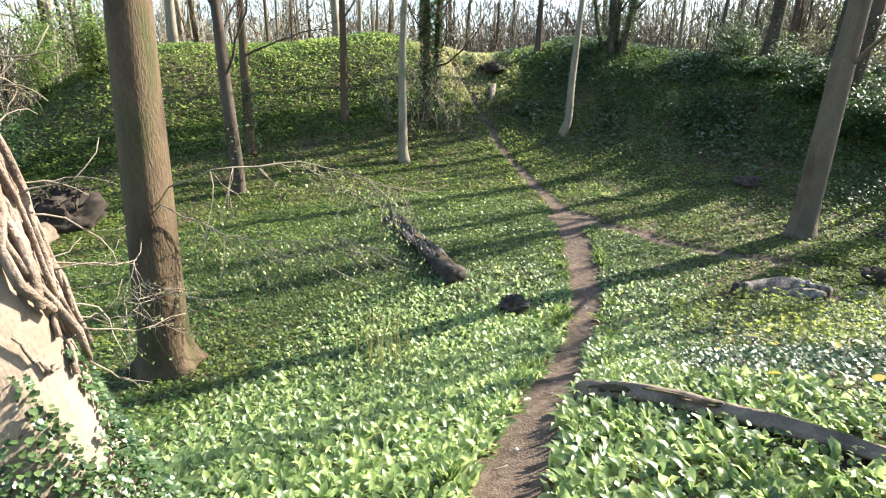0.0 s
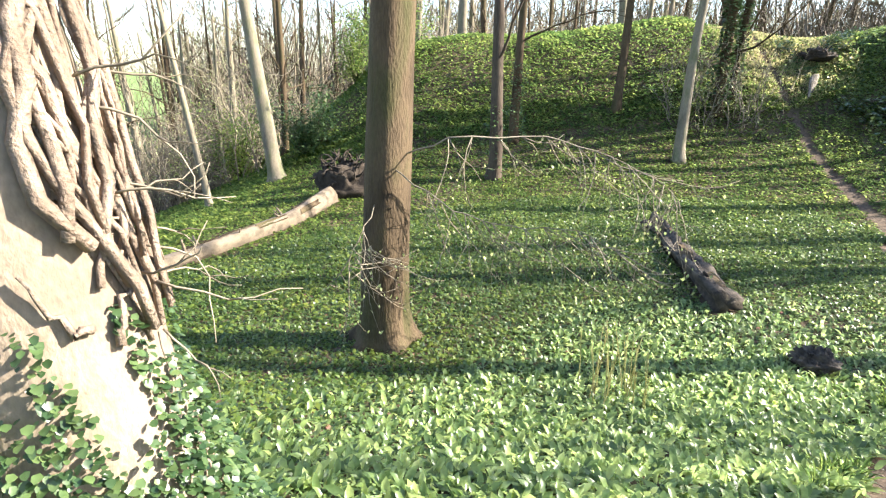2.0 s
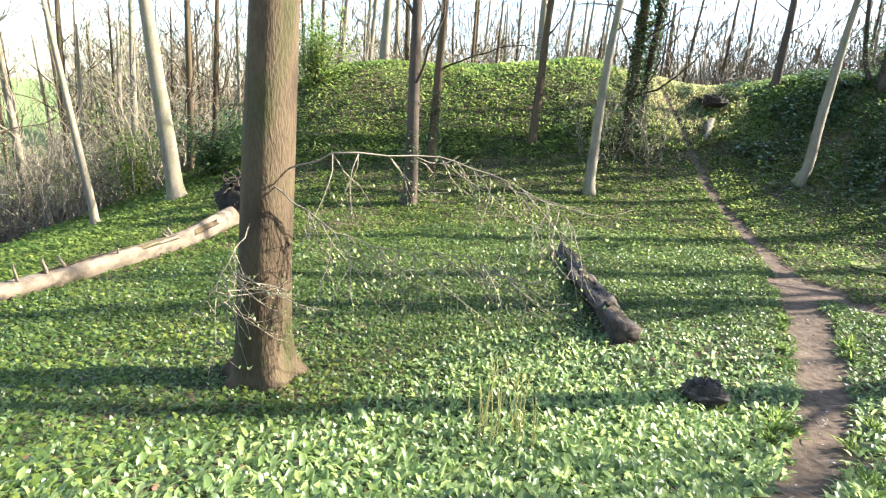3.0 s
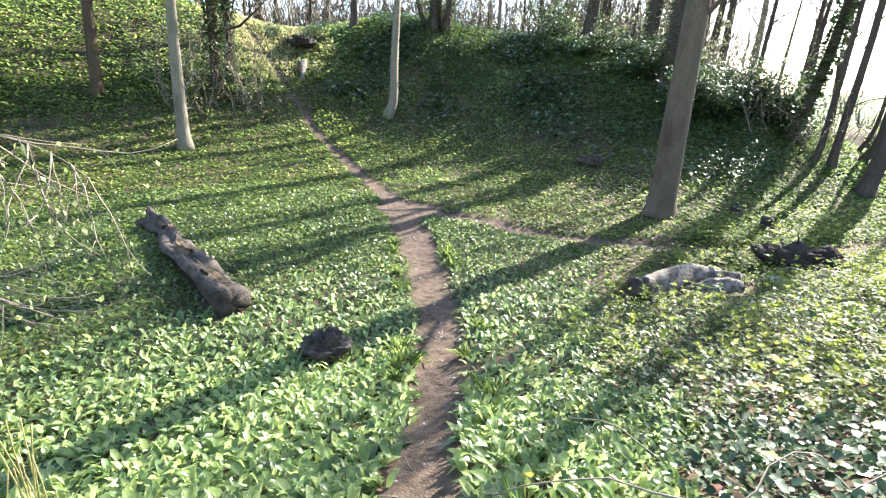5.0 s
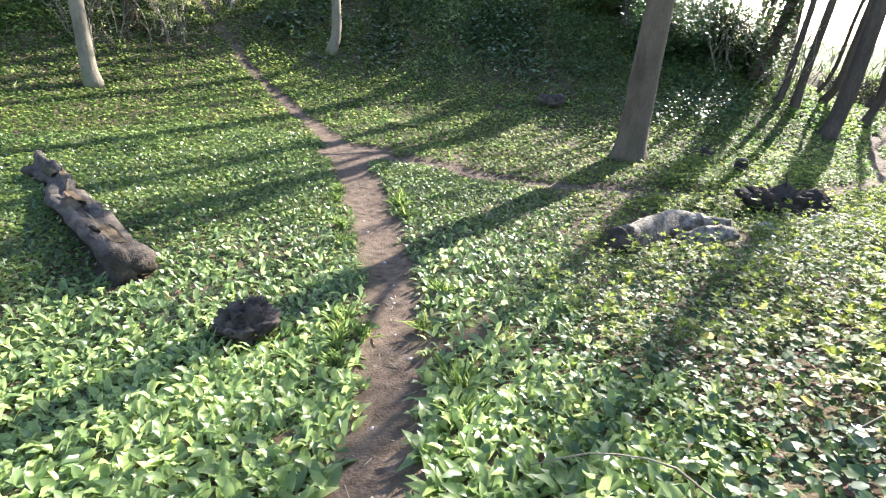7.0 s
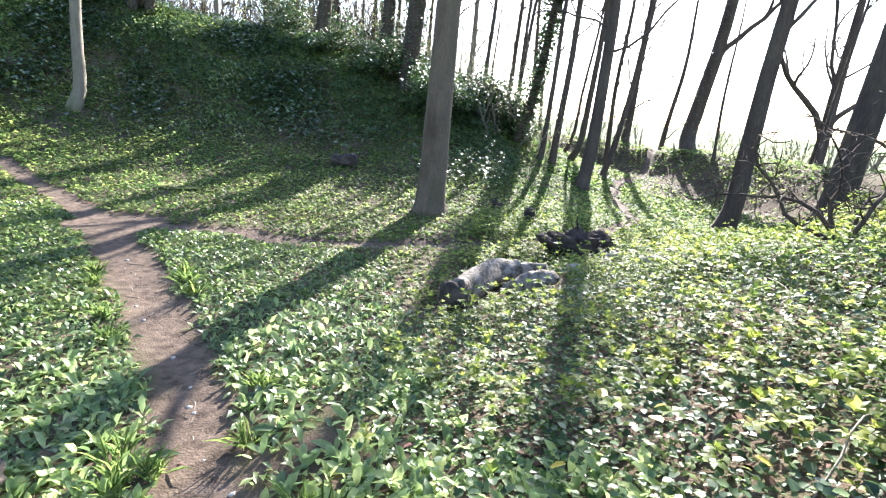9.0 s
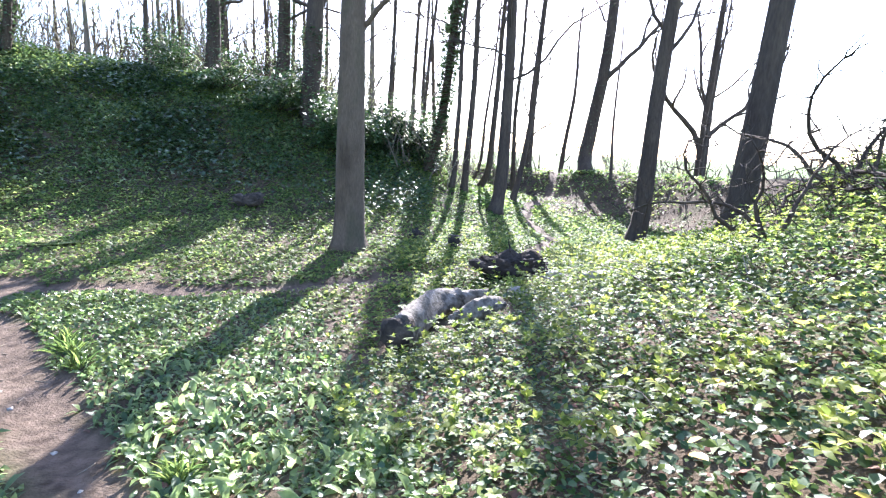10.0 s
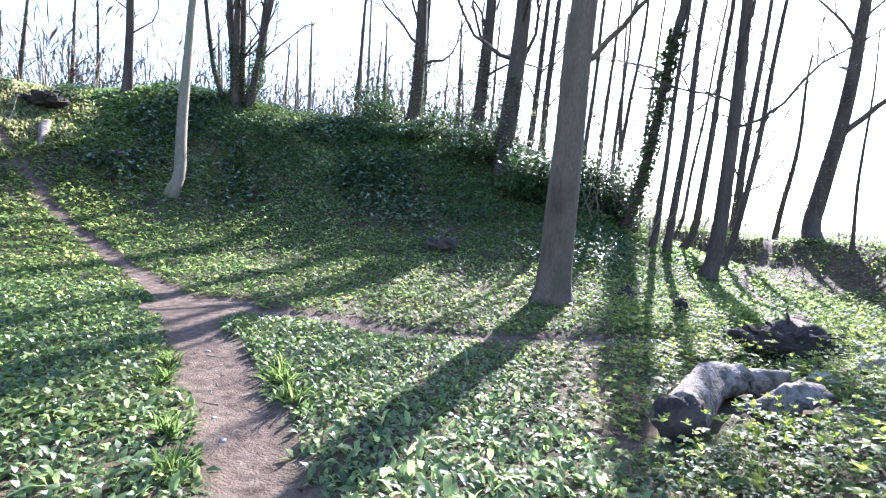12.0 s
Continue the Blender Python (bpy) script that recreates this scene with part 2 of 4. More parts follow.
gl.new(soil.outputs[0], sr.inputs[0])
field = gn.new("ShaderNodeAttribute")
field.attribute_name = "meadow"
mixp = gn.new("ShaderNodeMix")
mixp.data_type = 'RGBA'
mixf = gn.new("ShaderNodeMix")
mixf.data_type = 'RGBA'
gb = gn["Principled BSDF"]
old = gb.inputs["Base Color"].links[0].from_socket
gl.new(att.outputs["Fac"], mixp.inputs[0])
gl.new(old, mixp.inputs[6])
gl.new(sr.outputs[0], mixp.inputs[7])
gl.new(field.outputs["Fac"], mixf.inputs[0])
gl.new(mixp.outputs[2], mixf.inputs[6])
mixf.inputs[7].default_value = (0.13, 0.19, 0.06, 1)
gl.new(mixf.outputs[2], gb.inputs["Base Color"])
ground = mesh_object("ground", np.stack([GX, GY, GZ], -1).reshape(-1, 3), [quads], M_GROUND)
for nm, vals in (("trodden", smooth(0.16, -0.10, path_edge(GX, GY) + 0.05 * wave(GX, GY, 0.17, 3))), ("meadow", smooth(45, 80, np.hypot(GX, GY + 6)))):
    at = ground.data.attributes.new(nm, 'FLOAT', 'POINT')
    at.data.foreach_set("value", vals.ravel().astype(np.float32))
tagged(ground, "uneven woodland ground with trodden brown earth footpaths", "ground", kind="structure")


# ---- generators ----
class Build:
    """Gathers tubes and leaves into one mesh."""

    def __init__(self):
        self.v, self.q, self.t, self.n = [], [], [], 0

    def add(self, v, q=(), t=()):
        if len(q):
            self.q.append(np.asarray(q) + self.n)
        if len(t):
            self.t.append(np.asarray(t) + self.n)
        self.v.append(np.asarray(v, float))
        self.n += len(v)

    def tube(self, pts, radii, sides=6, rough=0.0, rnd=None, flare=0.0, cap=True, lobes=5):
        pts = np.asarray(pts, float)
        radii = np.asarray(radii, float)
        d = np.gradient(pts, axis=0)
        d /= np.linalg.norm(d, axis=1)[:, None] + 1e-9
        ref = np.array([1.0, 0, 0]) if abs(d[0][0]) < 0.9 else np.array([0, 1.0, 0])
        u = np.cross(d, ref)
        u /= np.linalg.norm(u, axis=1)[:, None] + 1e-9
        w = np.cross(d, u)
        a = np.arange(sides) * 2 * np.pi / sides
        r = np.repeat(radii[:, None], sides, 1)
        if rough and rnd is not None:
            r = r * (1 + rough * (rnd.random(r.shape) - 0.5))
            r = r * (1 + rough * 0.8 * np.sin(a * 3 + rnd.random() * 6 + np.linspace(0, 4, len(pts))[:, None]))
        if flare:
            k = np.exp(-np.arange(len(pts)) * 1.0)[:, None]
            r = r * (1 + flare * k * (1 + 0.55 * np.sin(a * lobes + 1)))
        v = pts[:, None] + r[..., None] * (np.cos(a)[None, :, None] * u[:, None] + np.sin(a)[None, :, None] * w[:, None])
        m = len(pts)
        i = np.arange((m - 1) * sides).reshape(m - 1, sides)
        j = np.roll(i, -1, 1)
        q = np.stack([i, j, j + sides, i + sides], -1).reshape(-1, 4)
        v = v.reshape(-1, 3)
        t = []
        if cap:
            v = np.vstack([v, pts[0], pts[-1]])
            c0, c1 = m * sides, m * sides + 1
            s0, e0 = np.arange(sides), np.arange(sides) + (m - 1) * sides
            t = np.vstack([np.stack([np.roll(s0, -1), s0, np.full(sides, c0)], -1), np.stack([e0, np.roll(e0, -1), np.full(sides, c1)], -1)])
        self.add(v, q, t)

    def obj(self, name, material, parent=None, label="", smooth_shade=True):
        faces = ([np.concatenate(self.q)] if self.q else []) + ([np.concatenate(self.t)] if self.t else [])
        ob = mesh_object(name, np.concatenate(self.v), faces, material, smooth_shade)
        if parent:
            ob.parent = parent
        if label:
            tagged(ob, label)
        return ob


BLADE = (np.array([(0, 0, 0), (-.13, .3, .0), (0, .32, -.05), (.13, .3, .0), (-.13, .66, -.01), (0, .66, -.05), (.13, .66, -.01), (0, 1, -.10)]),
         np.array([(1, 4, 5, 2), (2, 5, 6, 3)]), np.array([(0, 1, 2), (0, 2, 3), (4, 7, 5), (5, 7, 6)]))
DIAMOND = (np.array([(0, 0, 0), (-.26, .5, .06), (0, 1, -.08), (.26, .5, .06)]), np.zeros((0, 4), int), np.array([(0, 3, 1), (1, 3, 2)]))
ROUND = (np.array([(0, 0, 0), (-.42, .3, .05), (-.3, .75, .03), (0, 1, -.06), (.3, .75, .03), (.42, .3, .05), (0, .5, -.03)]), np.zeros((0, 4), int),
         np.array([(0, 6, 1), (1, 6, 2), (2, 6, 3), (3, 6, 4), (4, 6, 5), (5, 6, 0)]))


def leaves(build, pos, length, heading, pitch, kind=DIAMOND, width=1.0, rnd=None, droop=0.0):
    """Many leaves at once: pos (n, 3), length, heading and pitch (radians up) as arrays."""
    tv, tq, tt = kind
    n = len(pos)
    if not n:
        return
    roll = (rnd.random(n) - 0.5) * 1.2 if rnd is not None else np.zeros(n)
    ch, sh, cp, sp = np.cos(heading), np.sin(heading), np.cos(pitch), np.sin(pitch)
    ahead = np.stack([ch * cp, sh * cp, sp], -1)
    side0 = np.stack([sh, -ch, np.zeros(n)], -1)
    up0 = np.cross(side0, ahead)
    side = side0 * np.cos(roll)[:, None] + up0 * np.sin(roll)[:, None]
    up = np.cross(side, ahead)
    L = np.asarray(length)[:, None, None]
    x, y, z = tv[:, 0] * width, tv[:, 1], tv[:, 2]
    v = pos[:, None] + L * (x[None, :, None] * side[:, None] + y[None, :, None] * ahead[:, None] + z[None, :, None] * up[:, None])
    v[:, :, 2] -= (L[:, :, 0] * droop * (y ** 2)[None])
    base = (np.arange(n) * len(tv))[:, None, None]
    build.add(v.reshape(-1, 3), (tq[None] + base).reshape(-1, 4) if len(tq) else (), (tt[None] + base).reshape(-1, 3) if len(tt) else ())


def bend(rnd, start, way, length, n, wander=0.25, lift=0.0):
    """Points of a wandering branch."""
    p, d, out = np.array(start, float), np.array(way, float), []
    d /= np.linalg.norm(d)
    for i in range(n):
        out.append(p.copy())
        d = d + wander * (rnd.random(3) - 0.5) + np.array([0, 0, lift])
        d /= np.linalg.norm(d)
        p = p + d * length / (n - 1)
    return np.array(out)


def limbs(b, rnd, start, way, length, r, level, many=4, leafy=None, buds=0):
    pts = bend(rnd, start, way, length, (4, 5, 8, 10)[min(level, 3)], (0.55, 0.6, 0.75, 0.6)[min(level, 3)], 0.07)
    b.tube(pts, np.linspace(r, r * 0.3, len(pts)), (6, 3, 4, 5)[min(level, 3)] if level else 3, cap=False)
    if leafy is not None and buds:
        k = rnd.random((buds, 1)) * (len(pts) - 1.01)
        i = k.astype(int)[:, 0]
        p = pts[i] + (pts[i + 1] - pts[i]) * (k - i[:, None])
        leaves(leafy, p, 0.03 + 0.05 * rnd.random(buds), rnd.random(buds) * 6.28, rnd.random(buds) * 1.5, DIAMOND, 1.2, rnd)
    if level <= 0:
        return
    for k in range(many):
        f = 0.3 + 0.7 * (k + rnd.random()) / many
        j = min(int(f * (len(pts) - 1)), len(pts) - 2)
        d = pts[j + 1] - pts[j]
        d = d / np.linalg.norm(d) + 1.5 * (rnd.random(3) - 0.5) + np.array([0, 0, 0.15])
        limbs(b, rnd, pts[j] + (pts[j + 1] - pts[j]) * rnd.random(), d, length * (0.38 + 0.25 * rnd.random()), r * (0.7 - 0.45 * f), level - 1, many, leafy, buds)


def tree(name, label, x, y, r, tall, lean=(0, 0), seed=1, bark=None, first=0.4, count=9, level=2, many=4, ivy=0.0, sink=0.12, spread=0.30, forks=None, flare=0.45, buds=0, sides=12, group="", wobble=0.02, ivy_top=0.6):
    """A bare spring tree: tapered trunk with a flared foot, limbs with twigs, at times ivy and opening buds."""
    rnd = np.random.default_rng(seed)
    z = float(ground_z(x, y))
    root = tagged(new(name), label, "tree", group)
    root.location = (x, y, z)
    tb = Build()
    hs = np.concatenate([[-sink, 0.12, 0.3, 0.6, 1.1], np.linspace(1.8, tall, 12)])
    wob = np.cumsum((rnd.random((len(hs), 2)) - 0.5) * wobble * tall / 6, axis=0)
    wob[:3] = 0
    for _ in range(2):
        wob[1:-1] = (wob[:-2] + 2 * wob[1:-1] + wob[2:]) / 4
    pts = np.stack([lean[0] * hs + wob[:, 0], lean[1] * hs + wob[:, 1], hs], -1)
    rad = r * (1 - 0.72 * np.clip(hs, 0, None) / tall) * np.where(hs < 0.5, 1.06, 1)
    tb.tube(pts, rad, sides, 0.07, rnd, flare, lobes=5)
    tb.obj("trunk", bark or M_BARK, root)
    cb, lb = Build(), Build()
    for k in range(count):
        f = first + (0.97 - first) * (k + rnd.random() * 0.7) / count
        h = f * tall
        i = np.searchsorted(hs, h) - 1
        g = (h - hs[i]) / (hs[i + 1] - hs[i])
        p = pts[i] + (pts[i + 1] - pts[i]) * g
        a = k * 2.4 + rnd.random()
        up = 0.5 + 0.9 * rnd.random()
        limbs(cb, rnd, p, (math.cos(a), math.sin(a), up), tall * spread * (1.15 - 0.55 * f), r * (1 - 0.7 * f) * 0.29, level, many, lb, buds)
    for h, d, ln, rr in forks or ():
        i = np.searchsorted(hs, h) - 1
        limbs(cb, rnd, pts[i], d, ln, rr, 3, 4, lb, buds)
    if cb.n:
        cb.obj("crown", bark or M_BARK, root)
    if lb.n:
        tagged(lb.obj("new_growth", M_BUD, root, "opening pale green buds"), kind="stuff")
    if ivy:
        ib = Build()
        n = int(ivy * 900)
        hh = rnd.random(n) ** 0.8 * tall * ivy_top
        i = np.clip(np.searchsorted(hs, hh) - 1, 0, len(hs) - 2)
        g = ((hh - hs[i]) / (hs[i + 1] - hs[i]))[:, None]
        a = rnd.random(n) * 6.283
        rr = rad[i] + 0.02 + rnd.random(n) ** 2 * 0.35 * (0.5 + 0.5 * np.sin(hh * 2.1 + a))
        p = pts[i] + (pts[i + 1] - pts[i]) * g + np.stack([np.cos(a) * rr, np.sin(a) * rr, 0 * a], -1)
        leaves(ib, p, 0.07 + 0.08 * rnd.random(n), a + (rnd.random(n) - .5), -0.6 + rnd.random(n), ROUND if ivy > 2 else DIAMOND, 1.6, rnd)
        ib.obj("ivy", M_IVY, root, "dark glossy ivy climbing the trunk")
    return root


# ---- the standing trees ----
TREES = [
    ("tree", "tall straight brown-barked tree with a fluted foot in wild garlic", dict(x=4.30, y=-18.38, r=0.38, tall=17, lean=(-0.005, 0.035), seed=4, flare=0.7, first=0.55, sides=24)),
    ("tree", "tall grey-brown tree with a long shadow beside the paths", dict(x=5.75, y=-2.15, r=0.33, tall=17, lean=(0.03, 0), seed=7, bark=M_BARK_MID, first=0.6, count=7, sides=20, flare=0.45, forks=[(5.6, (0.8, -0.2, 0.45), 3.2, 0.07)])),
    ("tree", "slender pale tree beside the climbing footpath", dict(x=-7.8, y=0.9, r=0.2, tall=13, lean=(0.0, 0.03), seed=9, wobble=0.09, bark=M_BARK_PALE, first=0.5)),
    ("tree", "slender pale tree at the foot of the mound", dict(x=-9.0, y=-7.65, r=0.22, tall=13, lean=(0.01, 0.02), seed=12, wobble=0.09, bark=M_BARK_PALE, first=0.45)),
    ("tree", "dark rough-barked tree on the slope of the mound", dict(x=-8.2, y=-15.2, r=0.27, tall=14, lean=(-0.02, -0.03), seed=14, bark=M_BARK_DARK, wobble=0.08, first=0.3, ivy=0.25, ivy_top=0.2)),
    ("tree", "slim brown tree half way up the mound", dict(x=-13.1, y=-9.0, r=0.21, tall=13, lean=(0, 0.01), seed=15, first=0.35)),
    ("tree", "tall sunlit tree at the edge of the wooded valley", dict(x=-10.9, y=-24.3, r=0.33, tall=16, lean=(-0.01, -0.10), seed=21, bark=M_BARK_PALE, first=0.5)),
    ("tree", "thin leaning sunlit tree at the edge of the valley", dict(x=-9.2, y=-26.6, r=0.14, tall=14, lean=(-0.01, -0.14), seed=22, bark=M_BARK_PALE, first=0.5)),
    ("tree", "ivy-hung leaning tree in front of the low sun", dict(x=6.55, y=7.8, r=0.20, tall=14, lean=(0.15, 0), seed=31, bark=M_BARK_DARK, ivy=2.2, first=0.3, count=12, wobble=0.10, ivy_top=0.5)),
    ("tree", "tall dark tree with a forked top by the far path", dict(x=9.25, y=5.5, r=0.235, tall=17, lean=(0.045, 0), seed=32, bark=M_BARK_DARK, first=0.25, count=13, wobble=0.10)),
    ("tree", "tall dark leaning tree in the dip", dict(x=13.35, y=2.6, r=0.27, tall=16, lean=(0.085, 0), seed=33, bark=M_BARK_DARK, first=0.3, count=12, wobble=0.06)),
    ("tree", "tall dark tree with a raised side limb on the bank", dict(x=14.6, y=16.8, r=0.40, tall=19, lean=(0.09, 0), seed=34, bark=M_BARK_DARK, first=0.4, count=12, wobble=0.12, ivy=0.5, forks=[(6.2, (0.9, -0.3, 0.9), 6, 0.17)])),
    ("tree", "thick leaning dark tree above the brambles", dict(x=13.7, y=-2.9, r=0.26, tall=17, lean=(0.08, 0), seed=35, bark=M_BARK_DARK, first=0.4, sides=16)),
    ("tree", "slim bare tree near the far path", dict(x=7.56, y=7.1, r=0.11, tall=13, lean=(0.09, 0), seed=36, bark=M_BARK_DARK, first=0.3, count=12, wobble=0.15)),
    ("tree", "slim bare tree near the far path", dict(x=8.04, y=7.25, r=0.14, tall=14, lean=(0.08, 0), seed=37, bark=M_BARK_DARK, first=0.3, count=12, wobble=0.15)),
    ("tree", "slim bare tree near the far path", dict(x=8.67, y=9.9, r=0.14, tall=15, lean=(0.09, 0), seed=38, bark=M_BARK_DARK, first=0.3, count=12, wobble=0.15)),
    ("tree", "low-branching spreading tree on the bank", dict(x=11.6, y=19.2, r=0.24, tall=14, lean=(0.05, 0), seed=39, bark=M_BARK_DARK, first=0.12, count=11, level=3, many=3, wobble=0.1)),
    ("tree", "low-branching spreading tree on the bank", dict(x=19.3, y=13.6, r=0.30, tall=11, lean=(0.06, 0), seed=40, bark=M_BARK_DARK, first=0.3, forks=[(2.0, (-0.45, 0, 1), 7, 0.17), (3.4, (0.7, 0.1, 0.9), 6, 0.14), (5.0, (-0.5, 0.2, 0.8), 5, 0.1)], count=11, level=3, many=3, wobble=0.1)),
    ("tree", "thin crooked tree on the bank", dict(x=18.4, y=10.8, r=0.10, tall=9, lean=(0.05, 0), seed=41, bark=M_BARK_DARK, first=0.2, count=10, wobble=0.08)),
    ("tree", "thin crooked tree on the bank", dict(x=15.2, y=13.6, r=0.08, tall=9, lean=(0.0, 0), seed=42, bark=M_BARK_DARK, first=0.35, count=8, wobble=0.08)),
    ("tree", "slim bare tree beside the ivy thicket", dict(x=4.7, y=9.6, r=0.10, tall=13, lean=(0.04, 0), seed=71, bark=M_BARK_DARK, first=0.2, count=12, wobble=0.12)),
    ("tree", "slim bare tree beside the ivy thicket", dict(x=5.6, y=13.2, r=0.11, tall=14, lean=(0.05, 0), seed=72, bark=M_BARK_DARK, first=0.2, count=12, wobble=0.12)),
    ("tree", "slim bare tree beyond the far path", dict(x=10.4, y=14.6, r=0.13, tall=14, lean=(0.03, 0), seed=73, bark=M_BARK_DARK, first=0.15, count=14, wobble=0.12)),
    ("tree", "slender bare tree beside the dark tree on the far path", dict(x=10.1, y=9.6, r=0.13, tall=15, lean=(0.13, 0), seed=74, bark=M_BARK_DARK, first=0.25, count=13, wobble=0.12)),
    ("tree", "thin bare sapling among the sunlit grove", dict(x=8.35, y=11.8, r=0.08, tall=12, lean=(0.08, 0), seed=75, bark=M_BARK_DARK, first=0.25, count=12, wobble=0.15)),
    ("tree", "thin bare sapling among the sunlit grove", dict(x=7.0, y=12.6, r=0.09, tall=12, lean=(0.05, 0), seed=76, bark=M_BARK_DARK, first=0.25, count=12, wobble=0.15)),
    ("tree", "low-branching bare tree beyond the bank", dict(x=13.6, y=20.5, r=0.17, tall=11, lean=(0.1, 0), seed=77, bark=M_BARK_DARK, first=0.15, count=13, level=3, many=3, wobble=0.12)),
    ("tree", "many-branched bare tree behind the mound", dict(x=-5.5, y=15.5, r=0.2, tall=14, lean=(0.0, 0), seed=78, bark=M_BARK_DARK, first=0.15, count=16, wobble=0.08)),
    ("tree", "many-branched bare tree behind the mound", dict(x=-8.6, y=14.0, r=0.16, tall=13, lean=(0.02, 0), seed=79, bark=M_BARK_DARK, first=0.15, count=16, wobble=0.08)),
    ("tree", "small forked tree on the bank", dict(x=5.2, y=17.3, r=0.13, tall=14, lean=(0.03, 0), seed=43, bark=M_BARK_DARK, first=0.2, count=13, wobble=0.12)),
    ("tree", "tall thick tree on the shaded mound", dict(x=2.2, y=6.9, r=0.38, tall=18, lean=(0.02, 0), seed=44, bark=M_BARK_DARK, first=0.16, count=15, wobble=0.08, ivy=0.8, ivy_top=0.2)),
    ("tree", "dark tree on the shaded mound", dict(x=0.0, y=9.3, r=0.30, tall=16, lean=(0.0, 0), seed=45, bark=M_BARK_DARK, first=0.16, count=15, wobble=0.08, ivy=0.8, ivy_top=0.25)),
    ("tree", "dark many-branched tree on the shaded mound", dict(x=-3.3, y=10.0, r=0.32, tall=16, lean=(0.0, 0), seed=46, bark=M_BARK_DARK, first=0.16, count=15, wobble=0.08, ivy=0.6, ivy_top=0.25)),
    ("tree", "dark slim tree behind the shaded mound", dict(x=1.4, y=13.7, r=0.18, tall=15, lean=(0.04, 0), seed=47, bark=M_BARK_DARK, first=0.16, count=15, wobble=0.08)),
    ("tree", "dark slim tree behind the shaded mound", dict(x=2.2, y=12.9, r=0.18, tall=15, lean=(0.06, 0), seed=48, bark=M_BARK_DARK, first=0.16, count=15, wobble=0.08)),
    ("tree", "dark slim tree on the crest of the mound", dict(x=-14.6, y=4.4, r=0.2, tall=14, lean=(-0.02, 0), seed=49, bark=M_BARK_DARK, first=0.16, count=15, wobble=0.08)),
    ("tree", "sunlit pale tree on top of the mound", dict(x=-21.7, y=-6.3, r=0.25, tall=14, lean=(0, -0.03), seed=50, bark=M_BARK_PALE, first=0.35)),
    ("tree", "sunlit pale tree on top of the mound", dict(x=-21.6, y=-15.8, r=0.28, tall=14, lean=(0, 0.02), seed=51, bark=M_BARK_PALE, first=0.3)),
    ("tree", "ivy-hung tree on the slope beside the path", dict(x=-12.0, y=-4.9, r=0.24, tall=13, lean=(0, 0.01), seed=52, bark=M_BARK, first=0.15, count=12, ivy=3.0, ivy_top=0.75)),
    ("tree", "ivy-hung tree on the slope beside the path", dict(x=-13.0, y=-3.9, r=0.20, tall=12, lean=(0, 0.04), seed=53, bark=M_BARK, first=0.15, count=12, ivy=2.5, ivy_top=0.8)),
    ("tree", "dark ivy-footed tree behind the slope", dict(x=-11.5, y=-14.0, r=0.22, tall=13, lean=(0, 0.02), seed=54, bark=M_BARK, first=0.3, ivy=0.5, ivy_top=0.25)),
]
for nm, lab, kw in TREES:
    tree(nm, lab, **kw)

# several stems from one foot on the crest of the shaded mound
for k, (dx, dy) in enumerate([(0, 0), (0.42, 0.2), (-0.4, 0.1), (0.2, -0.3), (0.75, 0.0), (-0.7, -0.15)]):
    tree("stem_tree", "dark stem of a many-stemmed tree on the mound's crest", x=-11.1 + dx, y=7.3 + dy, r=0.27 - 0.03 * k, tall=14, lean=(0.28 * dx, 0.1 * dy), seed=60 + k, bark=M_BARK_DARK, first=0.12, count=12, wobble=0.08, ivy=0.5, ivy_top=0.2, group="many-stemmed tree on the mound")

# woods behind the mounds: a few trees built once and copied
kinds = []
for k in range(7):
    kinds.append(tree("woodland_tree", "bare grey-brown tree in the woods behind the mounds", x=-45 - 2 * k, y=-2, r=0.16 + 0.03 * (k % 4), tall=13 + k % 3, lean=(0.02 * (k - 3), 0.01 * k), seed=80 + k,
                      bark=(M_BARK_PALE, M_BARK, M_BARK)[k % 3], first=0.12 if k % 2 else 0.3, count=11, level=2, many=4, buds=4 if k % 3 != 2 else 0, sides=8, group="trees of the woods behind", spread=0.27))
rnd = np.random.default_rng(5)
spots = []


def scatter_trees(n, region):
    done = tries = 0
    while done < n and tries < 4000:
        tries += 1
        x, y = region()
        if all((x - a) ** 2 + (y - b) ** 2 > 3.2 for a, b in spots) and float(path_edge(x, y)) > 1.5:
            spots.append((x, y))
            k = kinds[int(rnd.integers(len(kinds)))]
            s = 0.8 + 0.45 * rnd.random()
            m = Matrix.LocRotScale((x, y, float(ground_z(x, y)) - 0.05), Euler((0, 0, rnd.random() * 6.28)), None)
            c = copy_thing(k, m)
            c.scale = (s, s, s)
            done += 1


scatter_trees(36, lambda: (-14 - 26 * rnd.random(), -25 - 16 * rnd.random()))
scatter_trees(30, lambda: (-26 - 20 * rnd.random(), -24 + 28 * rnd.random()))
scatter_trees(28, lambda: (-32 - 22 * rnd.random(), 3 + 16 * rnd.random()))
scatter_trees(30, lambda: (-30 + 28 * rnd.random(), 23 + 14 * rnd.random()))
scatter_trees(14, lambda: (-22 + 24 * rnd.random(), 17 + 8 * rnd.random()))
scatter_trees(4, lambda: (-2 + 9 * rnd.random(), 22 + 14 * rnd.random()))


# ---- ground cover ----
def region_points(n, x0, x1, y0, y1, seed):
    g = np.random.default_rng(seed)
    return x0 + (x1 - x0) * g.random(n), y0 + (y1 - y0) * g.random(n), g


